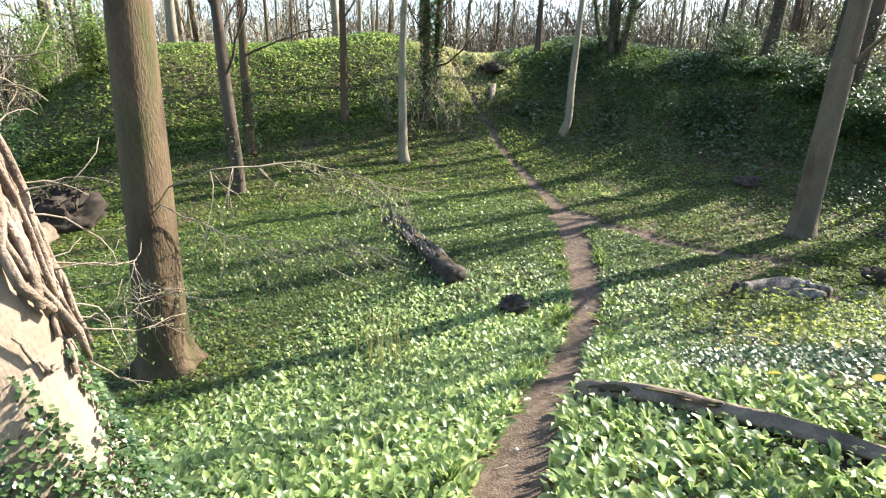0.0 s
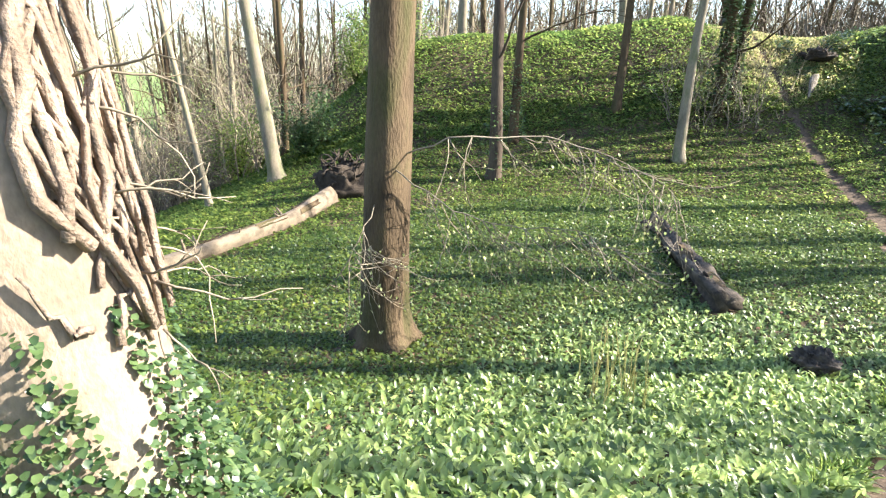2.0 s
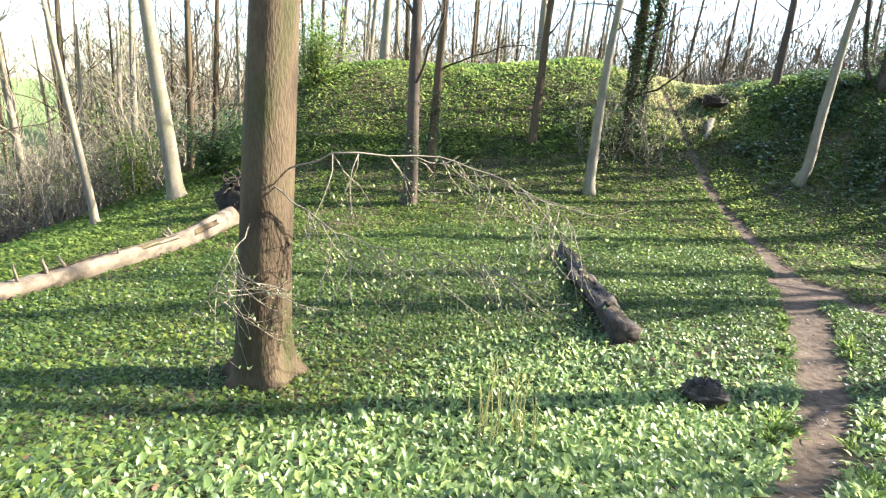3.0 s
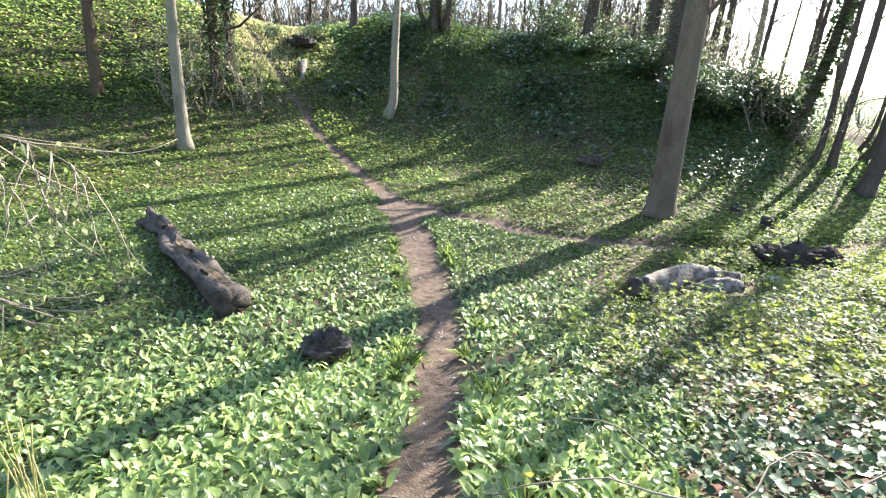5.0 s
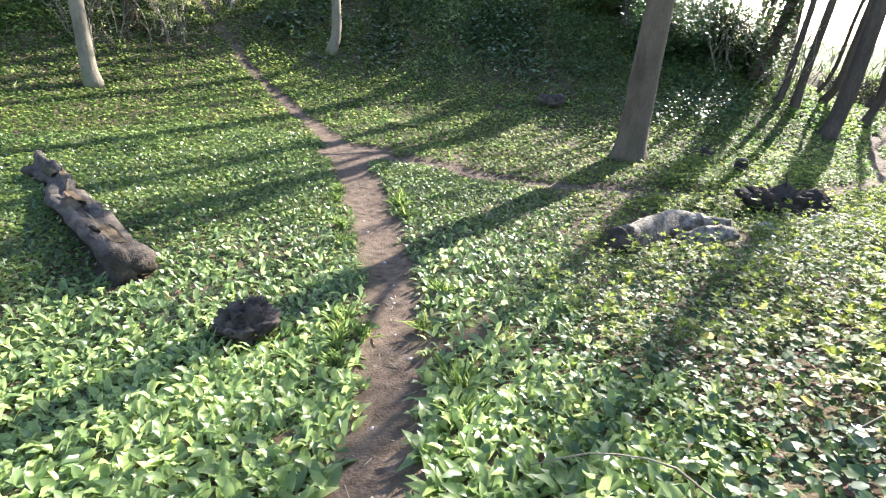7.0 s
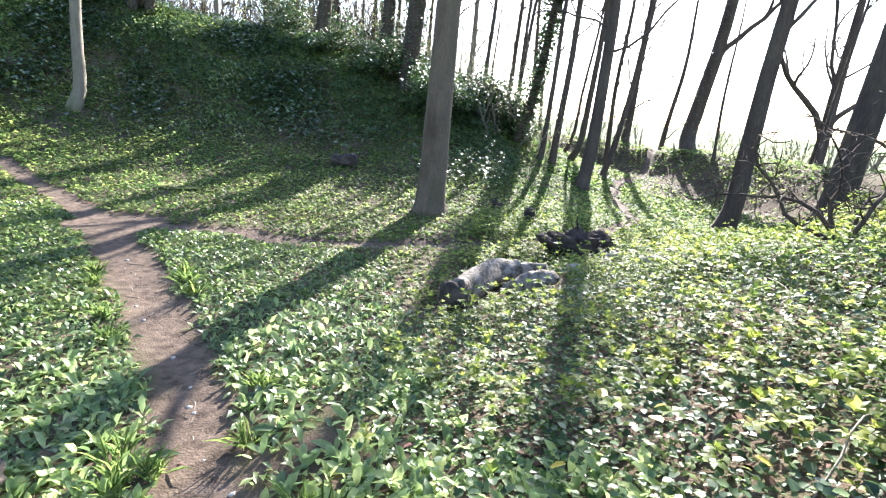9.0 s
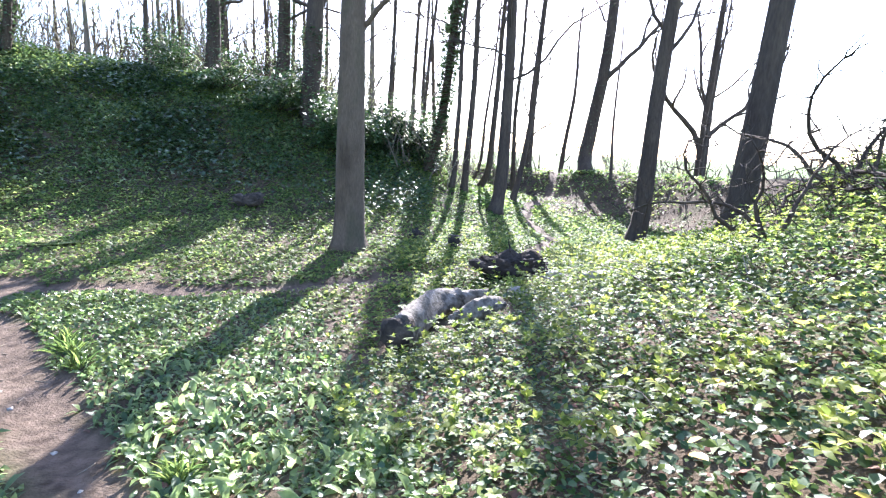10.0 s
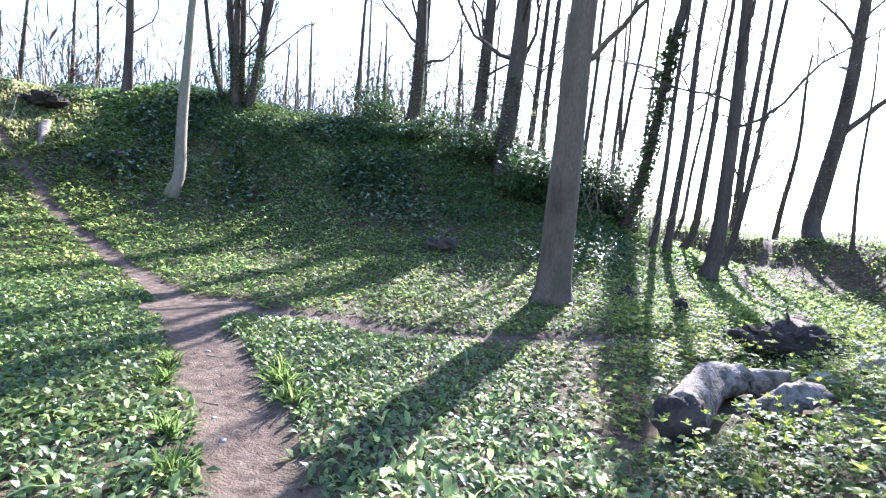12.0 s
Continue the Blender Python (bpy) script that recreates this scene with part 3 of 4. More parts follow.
def cover(name, label, n, box, seed, keep, size, kind, material, pitch=(0.2, 0.9), width=1.0, droop=0.0, lift=0.0, per=1):
    x, y, g = region_points(n, *box, seed)
    k = keep(x, y, g)
    x, y = x[k], y[k]
    if per > 1:
        x, y = np.repeat(x, per), np.repeat(y, per)
        x, y = x + (g.random(len(x)) - .5) * 0.07, y + (g.random(len(x)) - .5) * 0.07
    m = len(x)
    z = ground_z(x, y) - 0.01 + lift * g.random(m)
    b = Build()
    sz = size(x, y) * (0.6 + 0.8 * g.random(m))
    leaves(b, np.stack([x, y, z], -1), sz, g.random(m) * 6.283, pitch[0] + (pitch[1] - pitch[0]) * g.random(m), kind, width, g, droop)
    ob = b.obj(name, material)
    return tagged(ob, label, "undergrowth", kind="stuff")


def bank_right(x, y):
    """1 on the bushy bank to the right of the walk."""
    return smooth(-0.6, 1.2, (x - 8.6) + 0.45 * (y + 12.5)) * smooth(-19, -15.5, y - 0.3 * (x - 13)) * smooth(1, -3, y)


def ivy_patch(x, y):
    """1 where broad ivy takes over the bank beside the walk."""
    return smooth(1.5, 0.7, to_line(x, y, [(10.7, -12.9), (12.0, -13.2), (13.8, -13.6)]) + 0.55 * wave(x, y, 0.9, 5))


def bare(x, y):
    """Patches where litter shows."""
    a = np.exp(-(((x + 0.1) / 2.4) ** 2 + ((y - 2.9) / 1.0) ** 2))
    b = np.exp(-(((x - 7.2) / 1.7) ** 2 + ((y + 7.2) / 1.2) ** 2))
    b = b + np.exp(-(((x - 9.6) / 1.2) ** 2 + ((y + 5.2) / 0.9) ** 2)) + np.exp(-(((x - 5.0) / 0.7) ** 2 + ((y + 12.2) / 0.35) ** 2)) + 0.5 * np.exp(-(((x + 0.7) / 1.3) ** 2 + ((y + 3.0) / 0.7) ** 2))
    d = to_line(x, y, [(10.5, 16.4), (13.2, 14.2), (15.2, 9.5), (16.6, 4.5), (18, -2)])
    b = b + 1.6 * np.exp(-(d / 1.2) ** 2) + 1.5 * np.exp(-(((x - 13.2) / 1.6) ** 2 + ((y + 10.8) / 1.9) ** 2))
    return np.clip(0.7 * a + 0.5 * b + 0.2 * wave(x, y, 1.1, 7) ** 2, 0, 0.95)


def shoots(name, label, n, box, seed, keep, tall, size, material, per=6):
    """Upright young plants: a whorl of leaves at the top of each short stem and a pair below."""
    x, y, g = region_points(n, *box, seed)
    k = keep(x, y, g)
    x, y = x[k], y[k]
    m = len(x)
    h = tall * (0.4 + 0.8 * g.random(m))
    z = ground_z(x, y)
    b = Build()
    for tier, up in ((1.0, 0.9), (0.6, 0.35)):
        X, Y, Z = np.repeat(x, per), np.repeat(y, per), np.repeat(z + h * tier, per)
        a = np.repeat(g.random(m) * 6.283, per) + np.tile(np.arange(per) * 6.283 / per, m)
        leaves(b, np.stack([X, Y, Z], -1), np.repeat(size * (0.7 + 0.6 * g.random(m)), per), a, up * (0.5 + g.random(m * per)), DIAMOND, 0.85, g, 0.25)
    ob = b.obj(name, material)
    return tagged(ob, label, "undergrowth", kind="stuff")


LOG_A = [(3.5, -12.35), (1.9, -12.1), (0.4, -11.9), (-0.9, -11.5), (-2.2, -11.4)]
LOG_B = [(7.74, -8.2), (7.9, -7.6), (8.05, -7.1), (8.35, -6.9), (8.75, -6.9)]
LOG_C = [(8.32, -7.85), (8.6, -7.55), (8.9, -7.4)]
LOG_F = [(4.6, -27.4), (1.1, -24.9), (-0.9, -23.5), (-3.4, -22.0), (-6.0, -21.1)]
LOG_P = [(10.15, -14.95), (10.9, -14.95), (11.7, -15.0), (12.8, -15.15), (14.4, -15.3)]


def edge_free(x, y, w=0.03):
    """Where plants may root: off the paths and off the fallen wood."""
    ok = path_edge(x, y) > w + 0.07 * wave(x, y, 0.08, 3) + 0.05 * wave(x, y, 0.21, 1)
    for line, r in ((LOG_A, 0.22), (LOG_B, 0.30), (LOG_C, 0.2), (LOG_F, 0.30), (LOG_P, 0.12)):
        ok &= to_line(x, y, line) > r
    return ok



near_box = (3, 17, -22, -7)
cover("garlic_leaves", "lush broad wild garlic leaves beside the path", 76000, near_box, 11,
      lambda x, y, g: edge_free(x, y, 0.05) & (near_walk(x, y) < 5.2) & (bank_right(x, y) < 0.45 + 0.3 * g.random(len(x)) + 1.2 * smooth(-12.2, -13.4, y) * smooth(13, 12, x) + smooth(1.9, 1.3, path_edge(x, y)) * smooth(-11, -12, y)) & (g.random(len(x)) > ivy_patch(x, y)) & (g.random(len(x)) < np.clip(1.35 - near_walk(x, y) / 3.8 + 0.25 * wave(x, y, 0.9, 2), 0, 1) * (0.35 + 0.65 * smooth(-11.2, -12.8, y))),
      lambda x, y: 0.185 + 0 * x, BLADE, M_GARLIC_LIT, (0.35, 1.4), 0.9, 0.38, 0, 2)
cover("garlic_carpet", "carpet of wild garlic over the hollow", 240000, (-7, 13, -24, -6), 12,
      lambda x, y, g: edge_free(x, y) & (near_walk(x, y) > 1.8) & (near_walk(x, y) < 13) & (bank_right(x, y) < 0.6) & (g.random(len(x)) > bare(x, y)),
      lambda x, y: 0.11 + 0 * x, DIAMOND, M_CARPET, (0.1, 1.3), 0.62, 0.3)
cover("low_green_carpet", "low green plants on the floor of the hollow", 320000, (-14, 16, -26, 10), 13,
      lambda x, y, g: edge_free(x, y) & (near_walk(x, y) > 4.5) & (g.random(len(x)) > 1.1 * bare(x, y)) & (g.random(len(x)) < 0.88 + 0.35 * wave(x, y, 1.6, 2)),
      lambda x, y: 0.072 + 0.0035 * near_walk(x, y), DIAMOND, M_LOW, (0.0, 0.9), 1.0, 0.2, 0.05)
for mx0, mx1, my0, my1, mn, ms in ((-29, -12, -28, 2, 125000, 31), (-18, 8, 7, 16, 45000, 32), (8, 24, 6, 24, 42000, 33), (-25, -12, 2, 12, 20000, 34), (-15, 2, -31, -25, 20000, 35)):
    cover("mound_green", "green plants covering the mounds", mn, (mx0, mx1, my0, my1), ms,
          lambda x, y, g: edge_free(x, y) & (g.random(len(x)) < 0.85 + 0.4 * wave(x, y, 2.6, 1)) & ((x < 8) | (g.random(len(x)) > bare(x, y))) & ((to_line(x, y, [(-14.5, -0.2), (-18, 0.6), (-32, 5.5)]) > 2.0) | (g.random(len(x)) < 0.25)),
          lambda x, y: 0.155 + 0 * x, DIAMOND, M_LOW, (0.0, 0.9), 1.05, 0.1, 0.12)
cover("mound_tall_leaves", "light green leafy patches on the shaded mound", 60000, (-17, 6, 0, 13), 20,
      lambda x, y, g: edge_free(x, y, .3) & (g.random(len(x)) < smooth(0.5, 3.0, height(x, y)) * smooth(-0.1, 0.5, wave(x, y, 1.7, 3))),
      lambda x, y: 0.20 + 0 * x, DIAMOND, M_CARPET, (0.1, 1.2), 0.8, 0.3, 0.1)
cover("mound_broad_ivy", "glossy broad ivy patches on the shaded mound", 60000, (-17, 7, 0, 13), 21,
      lambda x, y, g: edge_free(x, y, .3) & (g.random(len(x)) < smooth(0.8, 2.5, height(x, y)) * smooth(0.0, -0.4, wave(x, y, 1.7, 3))),
      lambda x, y: 0.17 + 0 * x, DIAMOND, M_IVY_BROAD, (-0.5, 0.8), 1.3, 0.1, 0.35)
cover("mound_bramble", "dark ivy and bramble on the shaded mound", 60000, (-15, 7, 1, 12), 19,
      lambda x, y, g: edge_free(x, y, .5) & (g.random(len(x)) < smooth(2.0, 4.5, y + 0.15 * (x + 4)) * np.clip(0.5 + 0.8 * wave(x, y, 1.4, 6), 0.1, 1)),
      lambda x, y: 0.12 + 0 * x, DIAMOND, M_IVY, (-0.2, 0.9), 1.4, 0.1, 0.35)
cover("bank_ivy", "dark glossy ivy and bramble leaves on the bank", 70000, (7.5, 16, -19, -4), 15,
      lambda x, y, g: edge_free(x, y, 0.1) & (g.random(len(x)) < bank_right(x, y) * smooth(7, 3, near_walk(x, y)) * (0.25 + 0.75 * smooth(-13.4, -12.2, y))),
      lambda x, y: 0.045 + 0 * x, ROUND, M_IVY, (-0.3, 0.8), 1.0, 0.1, 0.13)
cover("bank_low_leaves", "small green leaves on the bank", 260000, (7, 21, -20, 3), 25,
      lambda x, y, g: edge_free(x, y, 0.1) & (g.random(len(x)) < bank_right(x, y) * np.clip(0.65 + 0.7 * wave(x, y, 0.5, 8), 0.15, 1)) & (g.random(len(x)) > 0.85 * ivy_patch(x, y)) & (g.random(len(x)) > bare(x, y)),
      lambda x, y: 0.034 + 0.0045 * near_walk(x, y), DIAMOND, M_LOW, (-0.1, 0.9), 0.95, 0.15, 0.16)
cover("bank_broad_ivy", "broad glossy ivy leaves over brown litter on the bank", 46000, (8, 15.5, -16, -6), 26,
      lambda x, y, g: edge_free(x, y, 0.2) & (g.random(len(x)) < np.maximum(0.95 * ivy_patch(x, y), 0.13 * bank_right(x, y) * np.clip(0.5 + wave(x, y, 0.7, 4), 0, 1))),
      lambda x, y: 0.048 + 0 * x, ROUND, M_IVY_BROAD, (-0.7, 0.9), 1.05, 0.1, 0.13)
shoots("bank_shoots", "yellow-green young shoots on the sunny bank", 15000, (7, 20, -20, 3), 16,
       lambda x, y, g: edge_free(x, y, 0.2) & (g.random(len(x)) < bank_right(x, y) * smooth(-13.1, -11.9, y) * np.clip(0.6 + 1.0 * wave(x, y, 0.8, 3), 0.04, 1)) & (g.random(len(x)) > 0.97 * ivy_patch(x, y)) & (g.random(len(x)) > bare(x, y)),
       0.32, 0.070, M_SHRUB)
cover("leaf_litter", "brown dead leaves between the plants", 120000, (-8, 20, -21, 18), 17,
      lambda x, y, g: (g.random(len(x)) < 0.10 + 0.9 * np.clip(bare(x, y) + 0.4 * bank_right(x, y) + ivy_patch(x, y), 0, 1)) & edge_free(x, y, -0.05),
      lambda x, y: 0.07 + 0 * x, DIAMOND, M_LITTER, (-0.15, 0.35), 1.6, 0.0, 0.03)
cover("saddle_grass", "pale dry grass by the path on the saddle", 110000, (-34, -12, -6, 9), 18,
      lambda x, y, g: (to_line(x, y, [(-14.5, -0.2), (-18, 0.6), (-32, 5.5)]) < 3.4 - 0.6 * (x > -16)) & edge_free(x, y, 0.0),
      lambda x, y: 0.24 + 0 * x, DIAMOND, M_GRASS, (0.5, 1.4), 0.35, 0.25)


# ---- logs, stumps, roots ----
def log(name, label, pts, radii, bark, seed, sides=12, rough=0.22, rest=0.75, lift=0.0, category="log", hollow=False, stubs=0, plates=0):
    g = np.random.default_rng(seed)
    P = []
    for (a, b), (c, d), ra, rb in zip(pts, pts[1:], radii, radii[1:]):
        for k in range(5):
            f = k / 5
            P.append((a + (c - a) * f, b + (d - b) * f, ra + (rb - ra) * f))
    P.append((*pts[-1], radii[-1]))
    P = np.array(P)
    z = ground_z(P[:, 0], P[:, 1]) + P[:, 2] * rest + lift
    root = tagged(new(name), label, category)
    c = np.array([P[0, 0], P[0, 1], z[0]])
    root.location = c
    b = Build()
    b.tube(np.stack([P[:, 0], P[:, 1], z], -1) - c, P[:, 2], sides, rough, g)
    b.obj("wood", bark, root)
    Z = np.stack([P[:, 0], P[:, 1], z], -1) - c
    for k in range(stubs):
        i = 3 + int(g.integers(len(P) - 6))
        d = np.array([g.random() - 0.5, g.random() - 0.5, 0.25 + 0.6 * g.random()])
        q = bend(g, Z[i] + d / np.linalg.norm(d) * P[i, 2] * 0.7, d, P[i, 2] * (0.8 + 1.6 * g.random()), 5, 0.5)
        e = Build()
        e.tube(q, np.linspace(0.045, 0.022, 5) * (0.6 + 0.6 * g.random()), 7, 0.3, g)
        e.obj("broken_branch", bark, root)
    for k in range(plates):
        i = 1 + int(g.integers(len(P) - 4))
        d = Z[i + 2] - Z[i]
        d /= np.linalg.norm(d)
        side = np.cross(d, (0, 0, 1))
        up = np.cross(side, d)
        a = np.linspace(0, 0.5 + 0.7 * g.random(), 5) + 0.2 + 2.2 * g.random()
        rows = [Z[i] + (Z[i + 2] - Z[i]) * f + (np.cos(a)[:, None] * side + np.sin(a)[:, None] * up) * (P[i, 2] * 1.07 + 0.012 * g.random((5, 1))) + d * 0.1 * (g.random((5, 1)) - 0.5) for f in (0, 0.3, 0.7, 1)]
        outer, inner = np.concatenate(rows), np.concatenate(rows) - 0.012 * up
        ix = np.arange(20).reshape(4, 5)
        qa = np.stack([ix[:-1, :-1], ix[:-1, 1:], ix[1:, 1:], ix[1:, :-1]], -1).reshape(-1, 4)
        rim = np.concatenate([ix[0], ix[1:, 4], ix[3, -2::-1], ix[2:0:-1, 0]])
        e = Build()
        e.add(np.concatenate([outer, inner]), np.concatenate([qa, qa[:, ::-1] + 20, np.stack([rim, np.roll(rim, -1), np.roll(rim, -1) + 20, rim + 20], -1)]))
        e.obj("bark_plate", M_BARK, root, "flaking brown bark")
    # no real hollow: a solid rotten-wood cap whose dark colour paints its shade
    if hollow:
        e = Build()
        d = np.array([P[0, 0] - P[3, 0], P[0, 1] - P[3, 1], 0])
        d /= np.linalg.norm(d)
        e.tube([d * -0.05, d * 0.05, d * 0.10], [P[0, 2] * 1.0, P[0, 2] * 0.98, P[0, 2] * 0.8], 16, 0.2, g)
        e.obj("dark_end_cap", M_ROTTEN, root, "solid dark rotten cap, its colour standing for the shaded hollow")
    return root, c


def clod(name, label, x, y, size, material, seed, tall=0.6, roots=0, dark=None, category="stump"):
    """A lump of earth, roots or rotten wood."""
    g = np.random.default_rng(seed)
    root = tagged(new(name), label, category)
    z = float(ground_z(x, y))
    root.location = (x, y, z)
    bm = bmesh.new()
    bmesh.ops.create_icosphere(bm, subdivisions=4, radius=1)
    o = Vector((seed * 3.1, 0, 0))
    for v in bm.verts:
        q = v.co.copy()
        k = 1 + 0.35 * noise.noise(q * 1.6 + o) + 0.30 * noise.noise(q * 4 + o) + 0.22 * noise.noise(q * 9 + o)
        v.co = Vector((q.x * size[0] * k, q.y * size[1] * k, max(-0.1, (q.z * 0.6 + 0.42) * size[2] * k)))
    me = bpy.data.meshes.new("lump")
    bm.to_mesh(me)
    bm.free()
    for p in me.polygons:
        p.use_smooth = True
    me.materials.append(material)
    new("lump", me).parent = root
    if roots:
        b = Build()
        for k in range(roots):
            a, e = g.random() * 6.28, g.random() * 1.3
            d = np.array([math.cos(a) * math.cos(e), math.sin(a) * math.cos(e), math.sin(e)])
            p = bend(g, np.array([0, 0, size[2] * 0.42]) + d * np.array(size) * 0.75, d + 1.2 * (g.random(3) - 0.5), max(size) * (0.25 + 0.4 * g.random()), 6, 1.0, -0.12)
            b.tube(p, np.linspace(0.035, 0.008, 6) * max(size) * 1.2, 5, 0.2, g)
        tagged(b.obj("torn_root", M_EARTH, root), kind="stuff")
    return root


log("fallen_log", "dark rotting log with a bent end lying in wild garlic", LOG_A, [0.22, 0.21, 0.17, 0.14, 0.20], M_ROTTEN, 3, rough=0.5, sides=22, stubs=4, plates=5)
log("fallen_tree", "long pale barkless fallen trunk on the green floor", LOG_F, [0.17, 0.20, 0.22, 0.24, 0.30], M_DEADWOOD, 4, sides=16, rough=0.16, stubs=7, plates=12)
clod("root_plate", "upturned root plate of the fallen tree with earth and torn roots", -6.6, -20.7, (0.5, 1.0, 1.15), M_EARTH, 5, roots=60, category="root plate")
clod("stump", "low dark rotten stump beside the path", 5.58, -12.2, (0.27, 0.26, 0.28), M_ROTTEN, 6, roots=5)
clod("stump", "dark low stump on the brown patch below the shaded mound", 2.1, 1.0, (0.42, 0.34, 0.30), M_ROTTEN, 7)
clod("moss_hump", "low yellow-green mossy hump beside the fork of the paths", -0.7, -3.0, (0.7, 0.4, 0.055), M_MOSS, 9, category="moss")
clod("root_clod", "dark heap of roots and earth beyond the broken trunk", 9.05, -5.0, (0.48, 0.36, 0.38), M_EARTH, 10, roots=10, category="roots")
clod("root_clod", "dark heap of roots and earth beyond the broken trunk", 9.5, -4.5, (0.34, 0.28, 0.32), M_EARTH, 11, roots=6, category="roots")
clod("stump", "small dark stump in the sunlit grass behind the big tree", 7.1, -0.6, (0.17, 0.17, 0.22), M_ROTTEN, 12)
log("broken_trunk", "pale curved dead trunk with a dark hollow sawn end", LOG_B, [0.185, 0.18, 0.17, 0.14, 0.10], M_PALEWOOD, 14, rough=0.2, sides=16, lift=0.06, hollow=True)
log("dead_branch", "pale dead branch lying beside the curved trunk", LOG_C, [0.09, 0.115, 0.075], M_PALEWOOD, 15, rough=0.35, lift=0.07)
log("pathside_log", "thin weathered log lying from the path edge into the plants", LOG_P, [0.08, 0.07, 0.055, 0.045, 0.035], M_DEADWOOD, 16, rough=0.4, rest=1.2, plates=7)

post = tagged(new("stump"), "short upright hollow stump in sunlit grass", "stump")
post.location = (8.05, -1.9, float(ground_z(8.05, -1.9)))
pb = Build()
pb.tube([(0, 0, -0.1), (0, 0, 0.1), (0.01, 0, 0.25), (0.02, 0, 0.38)], [0.17, 0.14, 0.125, 0.12], 12, 0.25, np.random.default_rng(3))
pb.obj("wood", M_ROTTEN, post)


# ---- the old ivy-bound tree beside the walk ----
def old_tree():
    x, y = 10.32, -18.92
    z = float(ground_z(x, y))
    g = np.random.default_rng(77)
    root = tagged(new("old_tree"), "thick smooth-barked old tree bound with ivy stems, ivy at its foot", "tree")
    root.location = (x, y, z)
    hs = np.array([-0.3, 0.1, 0.4, 0.9, 1.5, 2.2, 3.0, 4.0, 5.5, 7.5, 10, 13, 16])
    lean = np.array([-0.02, -0.16])
    pts = np.stack([lean[0] * hs, lean[1] * hs, hs], -1)
    rad = np.array([.58, .50, .43, .39, .38, .37, .36, .35, .33, .30, .24, .17, .08])
    b = Build()
    b.tube(pts, rad, 28, 0.02, g)
    b.obj("trunk", M_BARK_SMOOTH, root, "smooth pinkish-brown bark")
    c = Build()
    for k in range(8):
        i = 7 + k % 5
        limbs(c, g, pts[i], (math.cos(k * 2.4), math.sin(k * 2.4), 0.9), 4.5, 0.09, 2, 4)
    c.obj("crown", M_BARK, root)

    def on(a, h, off):
        px, py = np.interp(h, hs, pts[:, 0]), np.interp(h, hs, pts[:, 1])
        r = np.interp(h, hs, rad) + off
        return np.array([px + math.cos(a) * r, py + math.sin(a) * r, h])
    for k in range(21):
        a0 = 1.55 + 0.62 * (g.random() - 0.5) - (0.0 if k % 6 else 0.5)
        h0 = 1.35 + 0.45 * g.random() + 0.45 * max(0, 1.45 - a0)
        h1 = 9
        path, n, a = [], 44, a0
        for j in range(n):
            h = h0 + (h1 - h0) * j / (n - 1)
            a += 0.34 * (g.random() - 0.5) + 0.10 * math.sin(j * 0.7 + 1.7 * k) + 0.10 * (a0 - a)
            path.append(on(a, h, 0.012 + 0.03 * g.random() + 0.04 * (k % 4) / 3))
        rr = 0.009 + 0.016 * g.random() ** 2 + (0.010 if k % 6 == 0 else 0)
        v = Build()
        v.tube(path, np.linspace(rr, rr * 1.15, n), 7, 0.25, g)
        v.obj("ivy_stem", M_VINE, root, "thick cut ivy stem")
    for k in range(16):
        a, h = 0.9 + 1.3 * (g.random() - 0.5), 1.2 + 2.6 * g.random()
        path = []
        for j in range(9):
            a += 0.10 * (1 if k % 2 else -1) * g.random()
            h += 0.10 * (g.random() - 0.2)
            path.append(on(a, h, 0.02 + 0.03 * g.random()))
        v = Build()
        v.tube(path, np.linspace(0.016, 0.007, 9), 5, 0.2, g)
        v.obj("ivy_stem", M_VINE, root, "thin ivy stem")
    t = Build()
    for k in range(26):
        a, h = 1.9 + 0.9 * (g.random() - 0.5), 1.3 + 2.6 * g.random()
        p = on(a, h, 0.03)
        d = np.array([math.cos(a), math.sin(a), 0.3 * (g.random() - 0.4)])
        q = bend(g, p, d, 0.25 + 0.35 * g.random(), 7, 1.0, -0.05)
        t.tube(q, np.linspace(0.006, 0.002, 7), 4, 0)
        t.tube(bend(g, q[3], d + g.random(3) - 0.5, 0.2, 5, 1.0), np.linspace(0.004, 0.0015, 5), 3, 0)
    tagged(t.obj("twig_growth", M_TWIG, root), kind="stuff")
    iv = Build()
    n = 24000
    h = g.random(n) * 1.6
    a = g.random(n) * 6.283
    keep = ((h < 0.90 + 0.12 * np.sin(a * 5) + 0.30 * g.random(n)) & (g.random(n) < 0.6)) | ((np.abs(np.sin(a * 4.5 + 1.5 * h)) > 0.86) & (h < 1.55) & (g.random(n) < 0.3))
    h, a = h[keep], a[keep]
    P = np.array([on(aa, hh, 0.02 + 0.14 * g.random() * max(0.08, 1.25 - hh)) for aa, hh in zip(a, h)])
    leaves(iv, P, 0.018 + 0.026 * g.random(len(h)), a + g.random(len(h)) - .5, -1.0 + 1.2 * g.random(len(h)), ROUND, 1.1, g)
    n = 6500
    rr, a = 0.5 + 0.42 * g.random(n) ** 1.5, g.random(n) * 6.283
    X, Y = rr * np.cos(a), rr * np.sin(a)
    Z = ground_z(X + x, Y + y) - z + 0.03 + 0.25 * g.random(n) * (1.1 - rr)
    leaves(iv, np.stack([X, Y, Z], -1), 0.022 + 0.03 * g.random(n), g.random(n) * 6.283, -0.2 + 0.9 * g.random(n), ROUND, 1.1, g)
    iv.obj("ivy", M_IVY_BROAD, root, "dark glossy ivy leaves round the foot")


old_tree()


